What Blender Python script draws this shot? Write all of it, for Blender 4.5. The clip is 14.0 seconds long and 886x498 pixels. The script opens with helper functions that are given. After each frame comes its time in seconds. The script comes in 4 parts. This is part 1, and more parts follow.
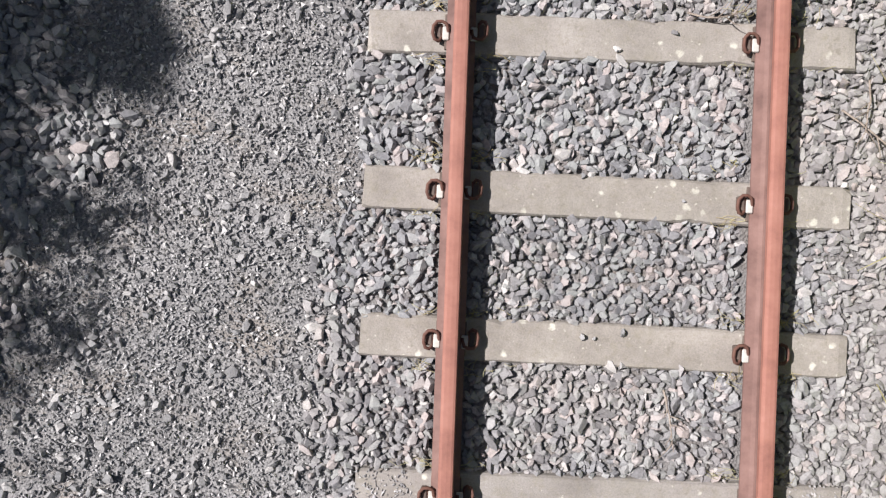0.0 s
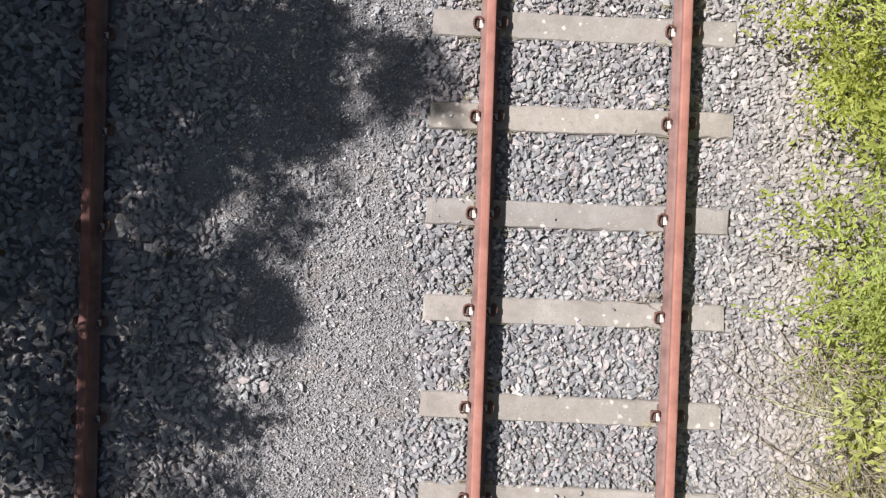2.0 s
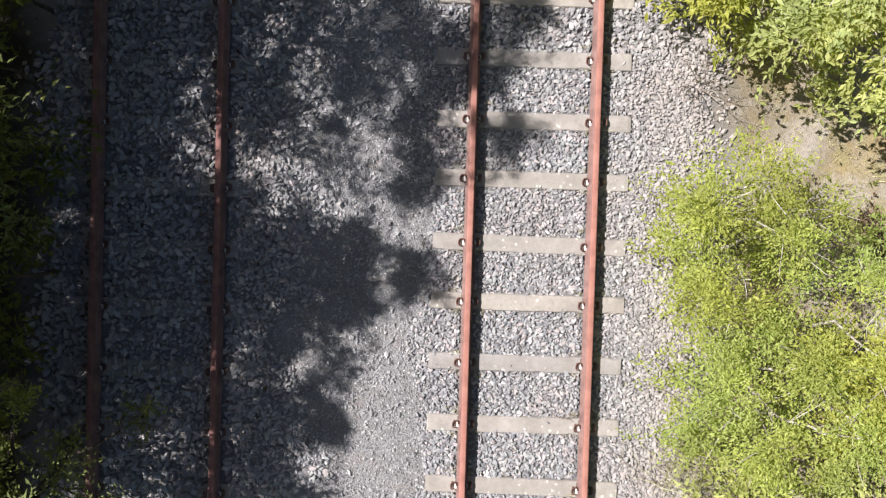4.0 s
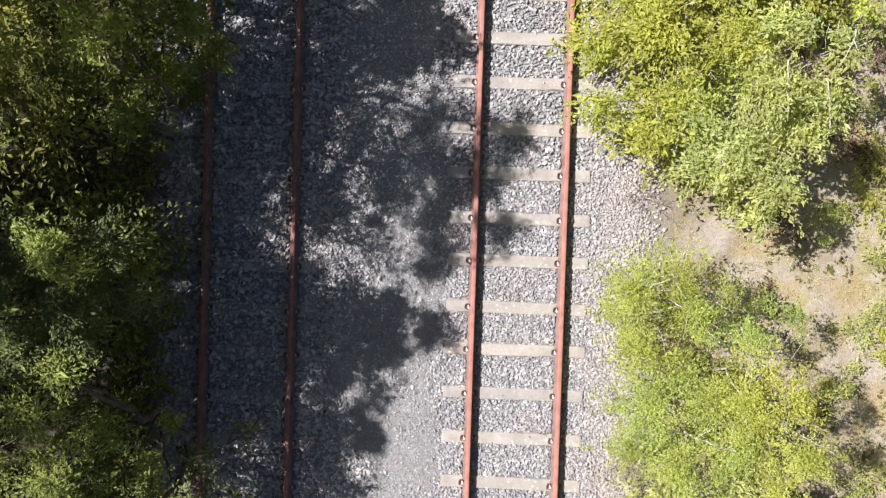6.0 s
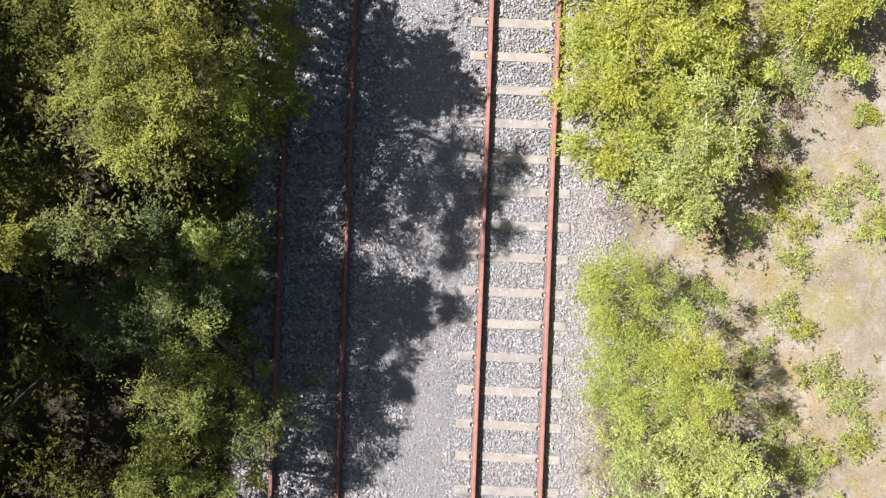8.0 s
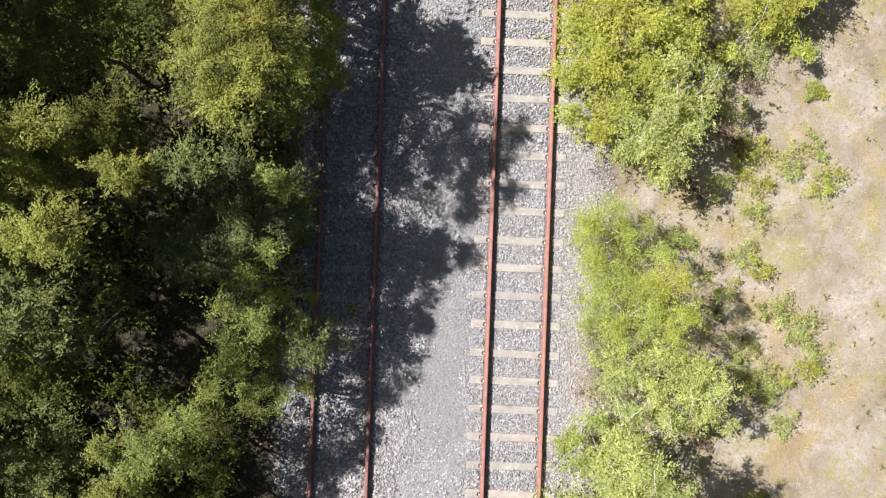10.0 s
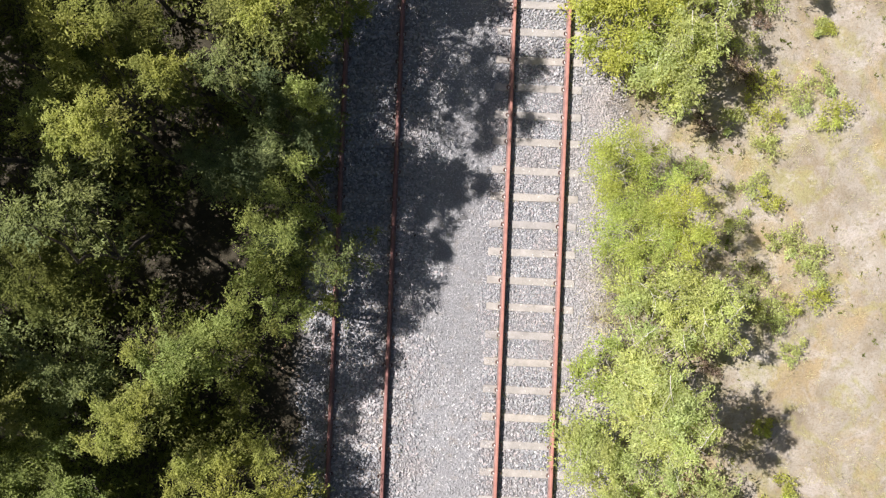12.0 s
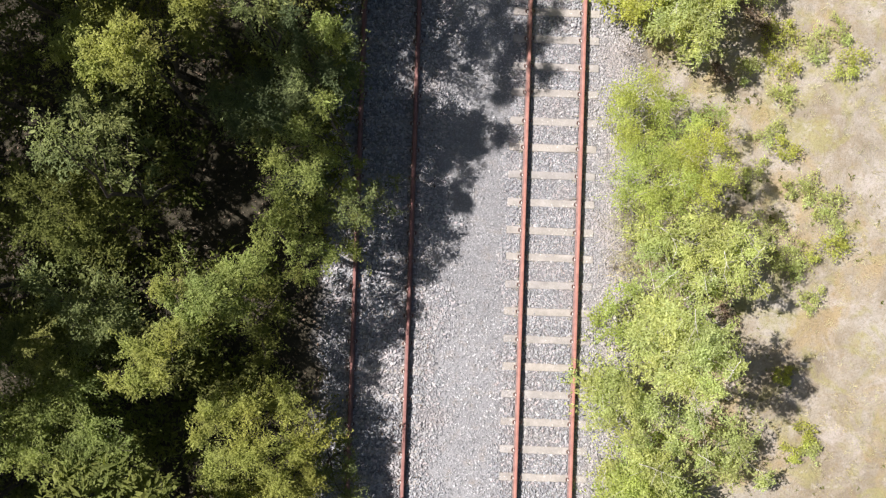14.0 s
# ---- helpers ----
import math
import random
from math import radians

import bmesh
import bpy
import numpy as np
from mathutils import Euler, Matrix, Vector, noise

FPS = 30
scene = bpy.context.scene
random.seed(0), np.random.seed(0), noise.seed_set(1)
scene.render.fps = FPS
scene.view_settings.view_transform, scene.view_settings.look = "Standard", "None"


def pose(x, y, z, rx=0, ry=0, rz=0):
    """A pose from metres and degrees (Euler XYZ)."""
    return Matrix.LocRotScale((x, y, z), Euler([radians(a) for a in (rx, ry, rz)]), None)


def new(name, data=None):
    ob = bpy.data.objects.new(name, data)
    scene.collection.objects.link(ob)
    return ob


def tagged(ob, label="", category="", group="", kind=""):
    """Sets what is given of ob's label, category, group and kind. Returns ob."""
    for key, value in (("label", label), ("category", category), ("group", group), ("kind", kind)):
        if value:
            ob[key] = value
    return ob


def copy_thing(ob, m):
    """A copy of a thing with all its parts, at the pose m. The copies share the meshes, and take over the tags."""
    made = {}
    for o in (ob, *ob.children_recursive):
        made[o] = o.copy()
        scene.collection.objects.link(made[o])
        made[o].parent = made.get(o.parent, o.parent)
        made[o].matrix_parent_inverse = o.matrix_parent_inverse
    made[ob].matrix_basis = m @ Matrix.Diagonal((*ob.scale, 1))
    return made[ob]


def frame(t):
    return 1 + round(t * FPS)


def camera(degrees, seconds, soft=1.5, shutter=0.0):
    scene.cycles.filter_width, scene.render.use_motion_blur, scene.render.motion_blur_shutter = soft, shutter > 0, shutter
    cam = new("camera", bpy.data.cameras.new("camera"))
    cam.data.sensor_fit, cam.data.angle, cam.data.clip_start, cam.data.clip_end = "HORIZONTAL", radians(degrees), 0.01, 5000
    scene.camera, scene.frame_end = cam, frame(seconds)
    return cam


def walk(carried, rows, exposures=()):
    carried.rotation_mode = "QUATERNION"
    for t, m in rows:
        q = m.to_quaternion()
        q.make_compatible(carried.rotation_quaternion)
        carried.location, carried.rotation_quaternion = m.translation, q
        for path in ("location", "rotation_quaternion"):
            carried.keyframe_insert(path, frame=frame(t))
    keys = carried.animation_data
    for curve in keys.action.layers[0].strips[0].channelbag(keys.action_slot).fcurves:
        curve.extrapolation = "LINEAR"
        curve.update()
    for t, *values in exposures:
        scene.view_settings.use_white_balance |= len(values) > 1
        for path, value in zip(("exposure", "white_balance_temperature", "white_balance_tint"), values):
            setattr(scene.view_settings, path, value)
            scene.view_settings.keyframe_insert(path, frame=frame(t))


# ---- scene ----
import itertools

cam = camera(60.0, 14.0, 1.3)
# seconds, x, y, height, then the tilts and the turn of a camera that looks straight down
ROWS = [
    (0, -0.779, -4.073, 3.773, -0.35, 0.40, 2.00),
    (0.5, -0.820, -3.694, 4.329, -0.34, 0.32, 1.91),
    (1, -0.946, -3.258, 4.952, -0.43, 0.37, 1.86),
    (1.5, -1.015, -2.895, 5.474, -0.70, 0.30, 1.86),
    (2, -1.058, -2.454, 6.078, -1.05, 0.12, 1.88),
    (2.5, -1.098, -2.042, 6.803, -1.40, -0.02, 1.89),
    (3, -1.120, -1.554, 7.686, -1.55, -0.08, 1.86),
    (3.5, -1.112, -1.121, 8.543, -1.59, -0.11, 1.82),
    (4, -1.097, -0.637, 9.491, -1.45, -0.10, 1.71),
    (6.5, -1.262, 0.555, 14.000, -1.23, 0.51, 1.92),
    (7, -1.350, 0.570, 14.962, -1.05, 0.48, 2.28),
    (9.5, -1.875, -0.925, 20.308, 0.69, 0.15, 1.99),
    (10, -1.991, -1.342, 20.552, 0.74, 0.08, 2.10),
    (10.5, -2.107, -1.815, 20.684, 0.68, 0.01, 2.16),
    (11, -2.226, -2.289, 20.803, 0.64, -0.06, 2.19),
    (11.5, -2.352, -2.748, 20.945, 0.60, -0.11, 2.30),
    (12, -2.483, -3.216, 21.051, 0.52, -0.11, 2.38),
    (12.5, -2.618, -3.677, 21.107, 0.44, -0.06, 2.38),
    (13, -2.754, -4.102, 21.134, 0.43, 0.00, 2.29),
    (13.5, -2.878, -4.428, 21.142, 0.60, -0.03, 2.14),
    (14, -2.991, -4.716, 21.133, 0.85, -0.15, 1.94),
]
walk(cam, [(t, pose(x, y, z, rx, ry, rz)) for t, x, y, z, rx, ry, rz in ROWS],
     [(0.0, 0.36), (1.0, 0.36), (1.5, 0.43), (3.0, 0.58), (4.5, 0.76), (6.5, 0.88), (14.0, 0.83)])

# ---- light ----
world = bpy.data.worlds.new("sky")
scene.world = world
world.use_nodes = True
wn = world.node_tree
sky = wn.nodes.new("ShaderNodeTexSky")
sky.sky_type, sky.sun_disc = "NISHITA", False
sky.dust_density = 2.5
SUN_TRAVEL = Vector((0.82, -0.25, -1.0))
sky.sun_elevation = math.atan2(1.0, math.hypot(0.82, 0.25))
sky.sun_rotation = math.atan2(-SUN_TRAVEL.x, -SUN_TRAVEL.y)
wn.links.new(sky.outputs[0], wn.nodes["Background"].inputs[0])
wn.nodes["Background"].inputs[1].default_value = 0.040
sun = new("sun", bpy.data.lights.new("sun", "SUN"))
sun.data.energy, sun.data.angle, sun.data.color = 5.75, radians(0.55), (1.0, 0.952, 0.95)
sun.rotation_euler = SUN_TRAVEL.to_track_quat("-Z", "Y").to_euler()
sun.location = (-20, 8, 30)


# ---- materials ----
def ramp_of(nt, fac, stops, interpolation="LINEAR"):
    r = nt.nodes.new("ShaderNodeValToRGB")
    r.color_ramp.interpolation = interpolation
    while len(r.color_ramp.elements) < len(stops):
        r.color_ramp.elements.new(0.5)
    for e, (p, c) in zip(r.color_ramp.elements, stops):
        e.position, e.color = p, (*c, 1) if len(c) == 3 else c
    nt.links.new(fac, r.inputs[0])
    return r.outputs[0]


def grey(v):
    return (v, v, v)


class Nodes:
    """A short hand for building one node material."""

    def __init__(self, name, rough=0.9, metal=0.0, spec=0.3):
        self.mat = bpy.data.materials.new(name)
        self.mat.use_nodes = True
        self.nt = self.mat.node_tree
        self.bsdf = self.nt.nodes["Principled BSDF"]
        self.bsdf.inputs["Roughness"].default_value = rough
        self.bsdf.inputs["Metallic"].default_value = metal
        self.bsdf.inputs["Specular IOR Level"].default_value = spec
        self.coord = self.nt.nodes.new("ShaderNodeTexCoord").outputs["Object"]

    def node(self, kind):
        return self.nt.nodes.new(kind)

    def put(self, value, socket):
        if isinstance(value, bpy.types.NodeSocket):
            self.nt.links.new(value, socket)
        elif isinstance(value, tuple) and len(value) == 3 and len(socket.default_value) == 4:
            socket.default_value = (*value, 1)
        else:
            socket.default_value = value

    def noise(self, scale, detail=4.0, rough=0.6, vector=None, distort=0.0):
        n = self.node("ShaderNodeTexNoise")
        n.inputs["Scale"].default_value, n.inputs["Detail"].default_value = scale, detail
        n.inputs["Roughness"].default_value, n.inputs["Distortion"].default_value = rough, distort
        self.nt.links.new(vector or self.coord, n.inputs["Vector"])
        return n.outputs["Fac"]

    def voronoi(self, scale, feature="F1", out="Distance", vector=None):
        n = self.node("ShaderNodeTexVoronoi")
        n.feature = feature
        n.inputs["Scale"].default_value = scale
        self.nt.links.new(vector or self.coord, n.inputs["Vector"])
        return n.outputs[out]

    def ramp(self, fac, stops, interpolation="LINEAR"):
        return ramp_of(self.nt, fac, stops, interpolation)

    def mix(self, fac, a, b, blend="MIX"):
        n = self.node("ShaderNodeMix")
        n.data_type, n.blend_type = "RGBA", blend
        self.put(fac, n.inputs[0]), self.put(a, n.inputs[6]), self.put(b, n.inputs[7])
        return n.outputs[2]

    def math(self, op, a, b=0.5):
        n = self.node("ShaderNodeMath")
        n.operation = op
        self.put(a, n.inputs[0]), self.put(b, n.inputs[1])
        return n.outputs[0]

    def axis(self, k):
        n = self.node("ShaderNodeSeparateXYZ")
        self.nt.links.new(self.coord, n.inputs[0])
        return n.outputs[k]

    def island(self):
        return self.node("ShaderNodeNewGeometry").outputs["Random Per Island"]

    def per_object(self):
        return self.node("ShaderNodeObjectInfo").outputs["Random"]

    def shifted(self, amount=40.0):
        """Coordinates moved by a random amount for every object, so that copies differ."""
        m = self.node("ShaderNodeVectorMath")
        m.operation = "ADD"
        self.nt.links.new(self.coord, m.inputs[0])
        self.nt.links.new(self.math("MULTIPLY", self.per_object(), amount), m.inputs[1])
        return m.outputs[0]

    def moved(self, amount):
        """Coordinates moved by a fixed amount, so that two noises do not fall together."""
        n = self.node("ShaderNodeVectorMath")
        n.operation = "ADD"
        self.nt.links.new(self.coord, n.inputs[0])
        n.inputs[1].default_value = (amount, amount * 0.7, amount * 0.3)
        return n.outputs[0]

    def bump(self, height, strength=0.5, distance=0.01):
        b = self.node("ShaderNodeBump")
        b.inputs["Strength"].default_value, b.inputs["Distance"].default_value = strength, distance
        self.nt.links.new(height, b.inputs["Height"])
        self.nt.links.new(b.outputs[0], self.bsdf.inputs["Normal"])

    def done(self, color, rough=None):
        self.put(color, self.bsdf.inputs["Base Color"])
        if rough is not None:
            self.put(rough, self.bsdf.inputs["Roughness"])
        return self.mat


def ground_material():
    m = Nodes("ground_soil_and_gravel", 0.95, 0, 0.15)
    x = m.axis(0)
    wob = m.math("MULTIPLY", m.math("SUBTRACT", m.noise(0.9, 5), 0.5), 1.6)
    xw = m.math("ADD", x, wob)
    # fine gravel and ballast bed
    cell = m.voronoi(75.0, "F1", "Color")
    gravel = m.mix(0.5, m.ramp(cell, [(0.1, (0.16, 0.158, 0.16)), (0.55, (0.27, 0.265, 0.268)), (0.95, (0.42, 0.41, 0.41))]),
                   m.ramp(m.noise(1.3, 6), [(0.3, (0.21, 0.205, 0.205)), (0.7, (0.32, 0.315, 0.315))]))
    gravel = m.mix(m.ramp(m.noise(3.2, 5), [(0.52, grey(0)), (0.7, grey(0.45))]), gravel, (0.27, 0.22, 0.17))
    # the bed under coarse ballast holds darker fines
    bed = m.node("ShaderNodeMapRange")
    m.put(m.math("ABSOLUTE", m.math("ADD", m.math("ADD", x, m.math("MULTIPLY", wob, 0.2)), 2.2)), bed.inputs[0])
    bed.inputs[1].default_value, bed.inputs[2].default_value = 0.75, 1.05
    gravel = m.mix(bed.outputs[0], gravel, m.mix(0.4, gravel, (0.12, 0.105, 0.095)))
    # dry soil with moss and thin grass
    soil = m.ramp(m.noise(0.6, 9, 0.68), [(0.30, (0.20, 0.162, 0.115)), (0.44, (0.268, 0.223, 0.163)), (0.55, (0.315, 0.277, 0.222)), (0.68, (0.375, 0.342, 0.292))])
    soil = m.mix(m.ramp(m.noise(0.85, 8, 0.66, None, 0.9), [(0.50, grey(0)), (0.60, grey(0.7))]), soil, (0.285, 0.262, 0.105))
    soil = m.mix(m.ramp(m.noise(0.55, 7, 0.62, m.moved(7.3), 0.6), [(0.51, grey(0)), (0.63, grey(0.6))]), soil, (0.36, 0.262, 0.125))
    soil = m.mix(m.ramp(m.noise(0.8, 8, 0.68, m.moved(23.1), 0.5), [(0.53, grey(0)), (0.63, grey(0.6))]), soil, (0.425, 0.38, 0.345))
    soil = m.mix(m.ramp(m.noise(2.6, 7, 0.7), [(0.56, grey(0)), (0.66, grey(0.55))]), soil, (0.43, 0.395, 0.36))
    soil = m.mix(m.ramp(m.noise(9.0, 6, 0.72), [(0.54, grey(0)), (0.66, grey(0.5))]), soil, (0.235, 0.16, 0.085))
    soil = m.mix(m.ramp(m.noise(17.0, 6, 0.75), [(0.34, grey(0.55)), (0.52, grey(0))]), soil, (0.15, 0.125, 0.075))
    soil = m.mix(m.ramp(m.noise(55.0, 4, 0.7), [(0.56, grey(0)), (0.66, grey(0.4))]), soil, (0.19, 0.155, 0.09))
    soil = m.mix(1.0, soil, grey(0.94), "MULTIPLY")
    # woodland floor: dark soil, its colour lowered further for the trees' shade
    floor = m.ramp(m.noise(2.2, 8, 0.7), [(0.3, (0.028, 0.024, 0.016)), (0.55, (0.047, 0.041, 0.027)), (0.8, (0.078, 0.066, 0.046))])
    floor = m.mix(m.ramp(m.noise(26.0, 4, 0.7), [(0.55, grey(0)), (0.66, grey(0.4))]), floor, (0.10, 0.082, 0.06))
    n1 = m.node("ShaderNodeMapRange")
    m.put(xw, n1.inputs[0])
    n1.inputs[1].default_value, n1.inputs[2].default_value = 2.1, 2.75
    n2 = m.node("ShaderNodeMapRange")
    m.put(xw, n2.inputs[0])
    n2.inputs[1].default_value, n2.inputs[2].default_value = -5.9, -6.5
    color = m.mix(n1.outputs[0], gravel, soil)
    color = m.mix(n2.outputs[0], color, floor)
    h = m.math("ADD", m.math("MULTIPLY", m.voronoi(75.0), 0.8), m.noise(18.0, 6, 0.7))
    m.bump(h, 0.8, 0.012)
    return m.done(color)


def stone_material(name, stops, dust=0.3, single=False):
    m = Nodes(name, 0.88, 0, 0.25)
    base = m.ramp(m.per_object() if single else m.island(), stops)
    fine = m.ramp(m.noise(75.0, 7, 0.75), [(0.32, grey(0.74)), (0.5, grey(1.06)), (0.68, grey(1.32))])
    color = m.mix(1.0, base, fine, "MULTIPLY")
    color = m.mix(m.ramp(m.noise(0.7, 5), [(0.45, grey(0)), (0.72, grey(dust))]), color, (0.36, 0.29, 0.25))
    side = m.node("ShaderNodeMapRange")
    m.put(m.math("ADD", m.axis(0), m.math("MULTIPLY", m.noise(1.5, 4), 0.8)), side.inputs[0])
    side.inputs[1].default_value, side.inputs[2].default_value, side.inputs[4].default_value = 1.2, 2.3, 0.0 if single else 0.6
    color = m.mix(side.outputs[0], color, (0.39, 0.345, 0.315))
    m.bump(m.noise(110.0, 6, 0.75), 0.6, 0.006)
    return m.done(color)


def concrete_material():
    m = Nodes("weathered_concrete", 0.92, 0, 0.2)
    v = m.shifted()
    color = m.ramp(m.noise(3.0, 7, 0.65, v), [(0.28, (0.235, 0.214, 0.195)), (0.5, (0.33, 0.303, 0.277)), (0.75, (0.415, 0.386, 0.357))])
    tone = m.ramp(m.per_object(), [(0.0, (0.86, 0.87, 0.90)), (0.5, (1.0, 1.0, 1.0)), (1.0, (1.06, 1.03, 0.97))])
    color = m.mix(1.0, color, tone, "MULTIPLY")
    color = m.mix(m.ramp(m.noise(26.0, 6, 0.75, v), [(0.5, grey(0)), (0.68, grey(0.5))]), color, (0.25, 0.225, 0.17))
    # lichen: pale round spots of several sizes
    bent = m.node("ShaderNodeMix")
    bent.data_type = "VECTOR"
    bent.inputs[0].default_value = 0.035
    warp = m.node("ShaderNodeTexNoise")
    warp.inputs["Scale"].default_value = 30.0
    m.nt.links.new(v, warp.inputs["Vector"])
    m.nt.links.new(v, bent.inputs[4])
    m.nt.links.new(warp.outputs["Color"], bent.inputs[5])
    v2 = bent.outputs[1]
    spots = m.ramp(m.voronoi(9.0, "F1", "Distance", v2), [(0.11, grey(0.9)), (0.19, grey(0))])
    keep = m.ramp(m.noise(3.3, 2, 0.5, v), [(0.47, grey(0)), (0.53, grey(1))])
    color = m.mix(m.math("MULTIPLY", spots, keep), color, (0.66, 0.64, 0.56))
    small = m.ramp(m.voronoi(24.0, "F1", "Distance", v2), [(0.07, grey(0.6)), (0.15, grey(0))])
    stain = m.ramp(m.noise(1.6, 6, 0.7, v), [(0.46, grey(0)), (0.66, grey(0.45))])
    color = m.mix(stain, color, (0.21, 0.195, 0.17))
    color = m.mix(m.math("MULTIPLY", small, keep), color, (0.62, 0.60, 0.52))
    grit = m.ramp(m.noise(110.0, 6, 0.8, v), [(0.36, grey(0.80)), (0.5, grey(1.0)), (0.66, grey(1.13))])
    color = m.mix(1.0, color, grit, "MULTIPLY")
    moss = m.ramp(m.noise(7.0, 7, 0.75, v), [(0.52, grey(0)), (0.66, grey(0.3))])
    color = m.mix(moss, color, (0.27, 0.25, 0.20))
    chipped = m.ramp(m.noise(13.0, 5, 0.7, v), [(0.62, grey(0)), (0.66, grey(0.55))])
    color = m.mix(chipped, color, (0.22, 0.20, 0.175))
    m.bump(m.math("ADD", m.noise(90.0, 6, 0.75, v), m.noise(9.0, 4, 0.6, v)), 0.5, 0.006)
    return m.done(color)


def rust_material(name, dark, mid, light, rough=0.75):
    m = Nodes(name, rough, 0.0, 0.3)
    color = m.ramp(m.noise(5.0, 8, 0.7), [(0.3, dark), (0.52, mid), (0.75, light)])
    color = m.mix(m.ramp(m.noise(1.1, 6, 0.7), [(0.56, grey(0)), (0.7, grey(0.65))]), color, dark)
    m.bump(m.noise(120.0, 5, 0.7), 0.3, 0.003)
    return m.done(color)


def leaf_material(name, dark, mid, light, glow=0.35):
    m = Nodes(name, 0.7, 0, 0.15)
    one = m.ramp(m.island(), [(0.0, dark), (0.5, mid), (1.0, light)])
    patch = m.ramp(m.noise(1.1, 4, 0.6), [(0.32, grey(0.72)), (0.68, grey(1.22))])
    color = m.mix(1.0, one, patch, "MULTIPLY")
    hue = m.ramp(m.noise(0.7, 3, 0.5), [(0.35, (1.06, 1.0, 0.88)), (0.65, (0.94, 1.0, 1.02))])
    color = m.mix(1.0, color, hue, "MULTIPLY")
    m.done(color)
    t = m.node("ShaderNodeBsdfTranslucent")
    m.nt.links.new(m.mix(1.0, color, (1.15, 1.2, 0.55), "MULTIPLY"), t.inputs[0])
    s = m.node("ShaderNodeMixShader")
    s.inputs[0].default_value = glow
    m.nt.links.new(m.bsdf.outputs[0], s.inputs[1])
    m.nt.links.new(t.outputs[0], s.inputs[2])
    m.nt.links.new(s.outputs[0], m.nt.nodes["Material Output"].inputs[0])
    return m.mat


def bark_material(name, dark, light, scale=6.0):
    m = Nodes(name, 0.9, 0, 0.2)
    color = m.ramp(m.noise(scale, 6, 0.7), [(0.35, dark), (0.62, light)])
    m.bump(m.noise(scale * 8, 5, 0.7), 0.5, 0.01)
    return m.done(color)


def plain_material(name, color, rough=0.6):
    m = Nodes(name, rough, 0, 0.3)
    return m.done(m.mix(m.ramp(m.noise(40.0, 4), [(0.4, grey(0)), (0.7, grey(0.5))]), color, tuple(c * 0.6 for c in color)))


GROUND = ground_material()
BALLAST = stone_material("crushed_stone", [(0.0, (0.18, 0.18, 0.19)), (0.35, (0.26, 0.26, 0.27)), (0.55, (0.29, 0.30, 0.295)), (0.75, (0.345, 0.34, 0.345)), (0.9, (0.38, 0.335, 0.325)), (0.98, (0.42, 0.41, 0.40)), (1.0, (0.52, 0.51, 0.50))])
CHIPS = stone_material("fine_stone_chips", [(0.0, (0.18, 0.18, 0.188)), (0.3, (0.285, 0.287, 0.29)), (0.6, (0.385, 0.383, 0.387)), (0.85, (0.49, 0.483, 0.482)), (1.0, (0.66, 0.65, 0.64))], 0.15)
LOOSE = stone_material("single_crushed_stone", [(0.0, (0.18, 0.18, 0.19)), (0.35, (0.26, 0.26, 0.27)), (0.55, (0.29, 0.30, 0.295)), (0.75, (0.345, 0.34, 0.345)), (0.9, (0.38, 0.335, 0.325)), (0.98, (0.42, 0.41, 0.40)), (1.0, (0.52, 0.51, 0.50))], 0.3, True)
LOOSE_PALE = stone_material("pale_loose_stone", [(0.0, (0.22, 0.22, 0.225)), (0.6, (0.315, 0.312, 0.314)), (0.9, (0.40, 0.39, 0.385)), (1.0, (0.50, 0.49, 0.48))], 0.1)
CONCRETE = concrete_material()
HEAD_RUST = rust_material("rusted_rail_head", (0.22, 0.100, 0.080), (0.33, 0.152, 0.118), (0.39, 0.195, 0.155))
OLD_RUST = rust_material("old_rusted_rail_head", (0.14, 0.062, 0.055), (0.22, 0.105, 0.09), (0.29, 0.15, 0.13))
RAIL_RUST = rust_material("rusted_rail_steel", (0.115, 0.066, 0.058), (0.205, 0.122, 0.105), (0.27, 0.17, 0.15))
CLIP_RUST = rust_material("rusted_spring_steel", (0.085, 0.042, 0.033), (0.16, 0.082, 0.062), (0.24, 0.13, 0.10))
CAST = rust_material("cast_iron", (0.07, 0.055, 0.048), (0.13, 0.10, 0.085), (0.2, 0.16, 0.13))
NYLON = plain_material("pale_nylon", (0.56, 0.54, 0.50), 0.5)
LEAF_BRIGHT = leaf_material("yellow_green_leaves", (0.265, 0.285, 0.062), (0.41, 0.432, 0.108), (0.555, 0.572, 0.18), 0.5)
LEAF_FRESH = leaf_material("fresh_green_leaves", (0.24, 0.29, 0.082), (0.375, 0.44, 0.138), (0.51, 0.575, 0.22), 0.5)
LEAF_YOUNG = leaf_material("young_green_leaves", (0.25, 0.287, 0.072), (0.39, 0.436, 0.123), (0.53, 0.573, 0.20), 0.5)
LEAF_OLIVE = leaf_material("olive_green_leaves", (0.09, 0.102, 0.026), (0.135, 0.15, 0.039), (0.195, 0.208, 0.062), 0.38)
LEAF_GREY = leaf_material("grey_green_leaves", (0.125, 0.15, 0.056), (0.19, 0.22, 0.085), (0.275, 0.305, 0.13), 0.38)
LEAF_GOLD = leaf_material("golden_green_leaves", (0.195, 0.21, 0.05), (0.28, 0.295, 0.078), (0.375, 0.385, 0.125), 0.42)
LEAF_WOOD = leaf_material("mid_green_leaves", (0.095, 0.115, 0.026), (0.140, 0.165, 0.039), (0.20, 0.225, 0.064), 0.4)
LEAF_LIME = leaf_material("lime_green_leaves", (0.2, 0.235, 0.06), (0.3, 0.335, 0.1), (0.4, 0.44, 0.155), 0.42)
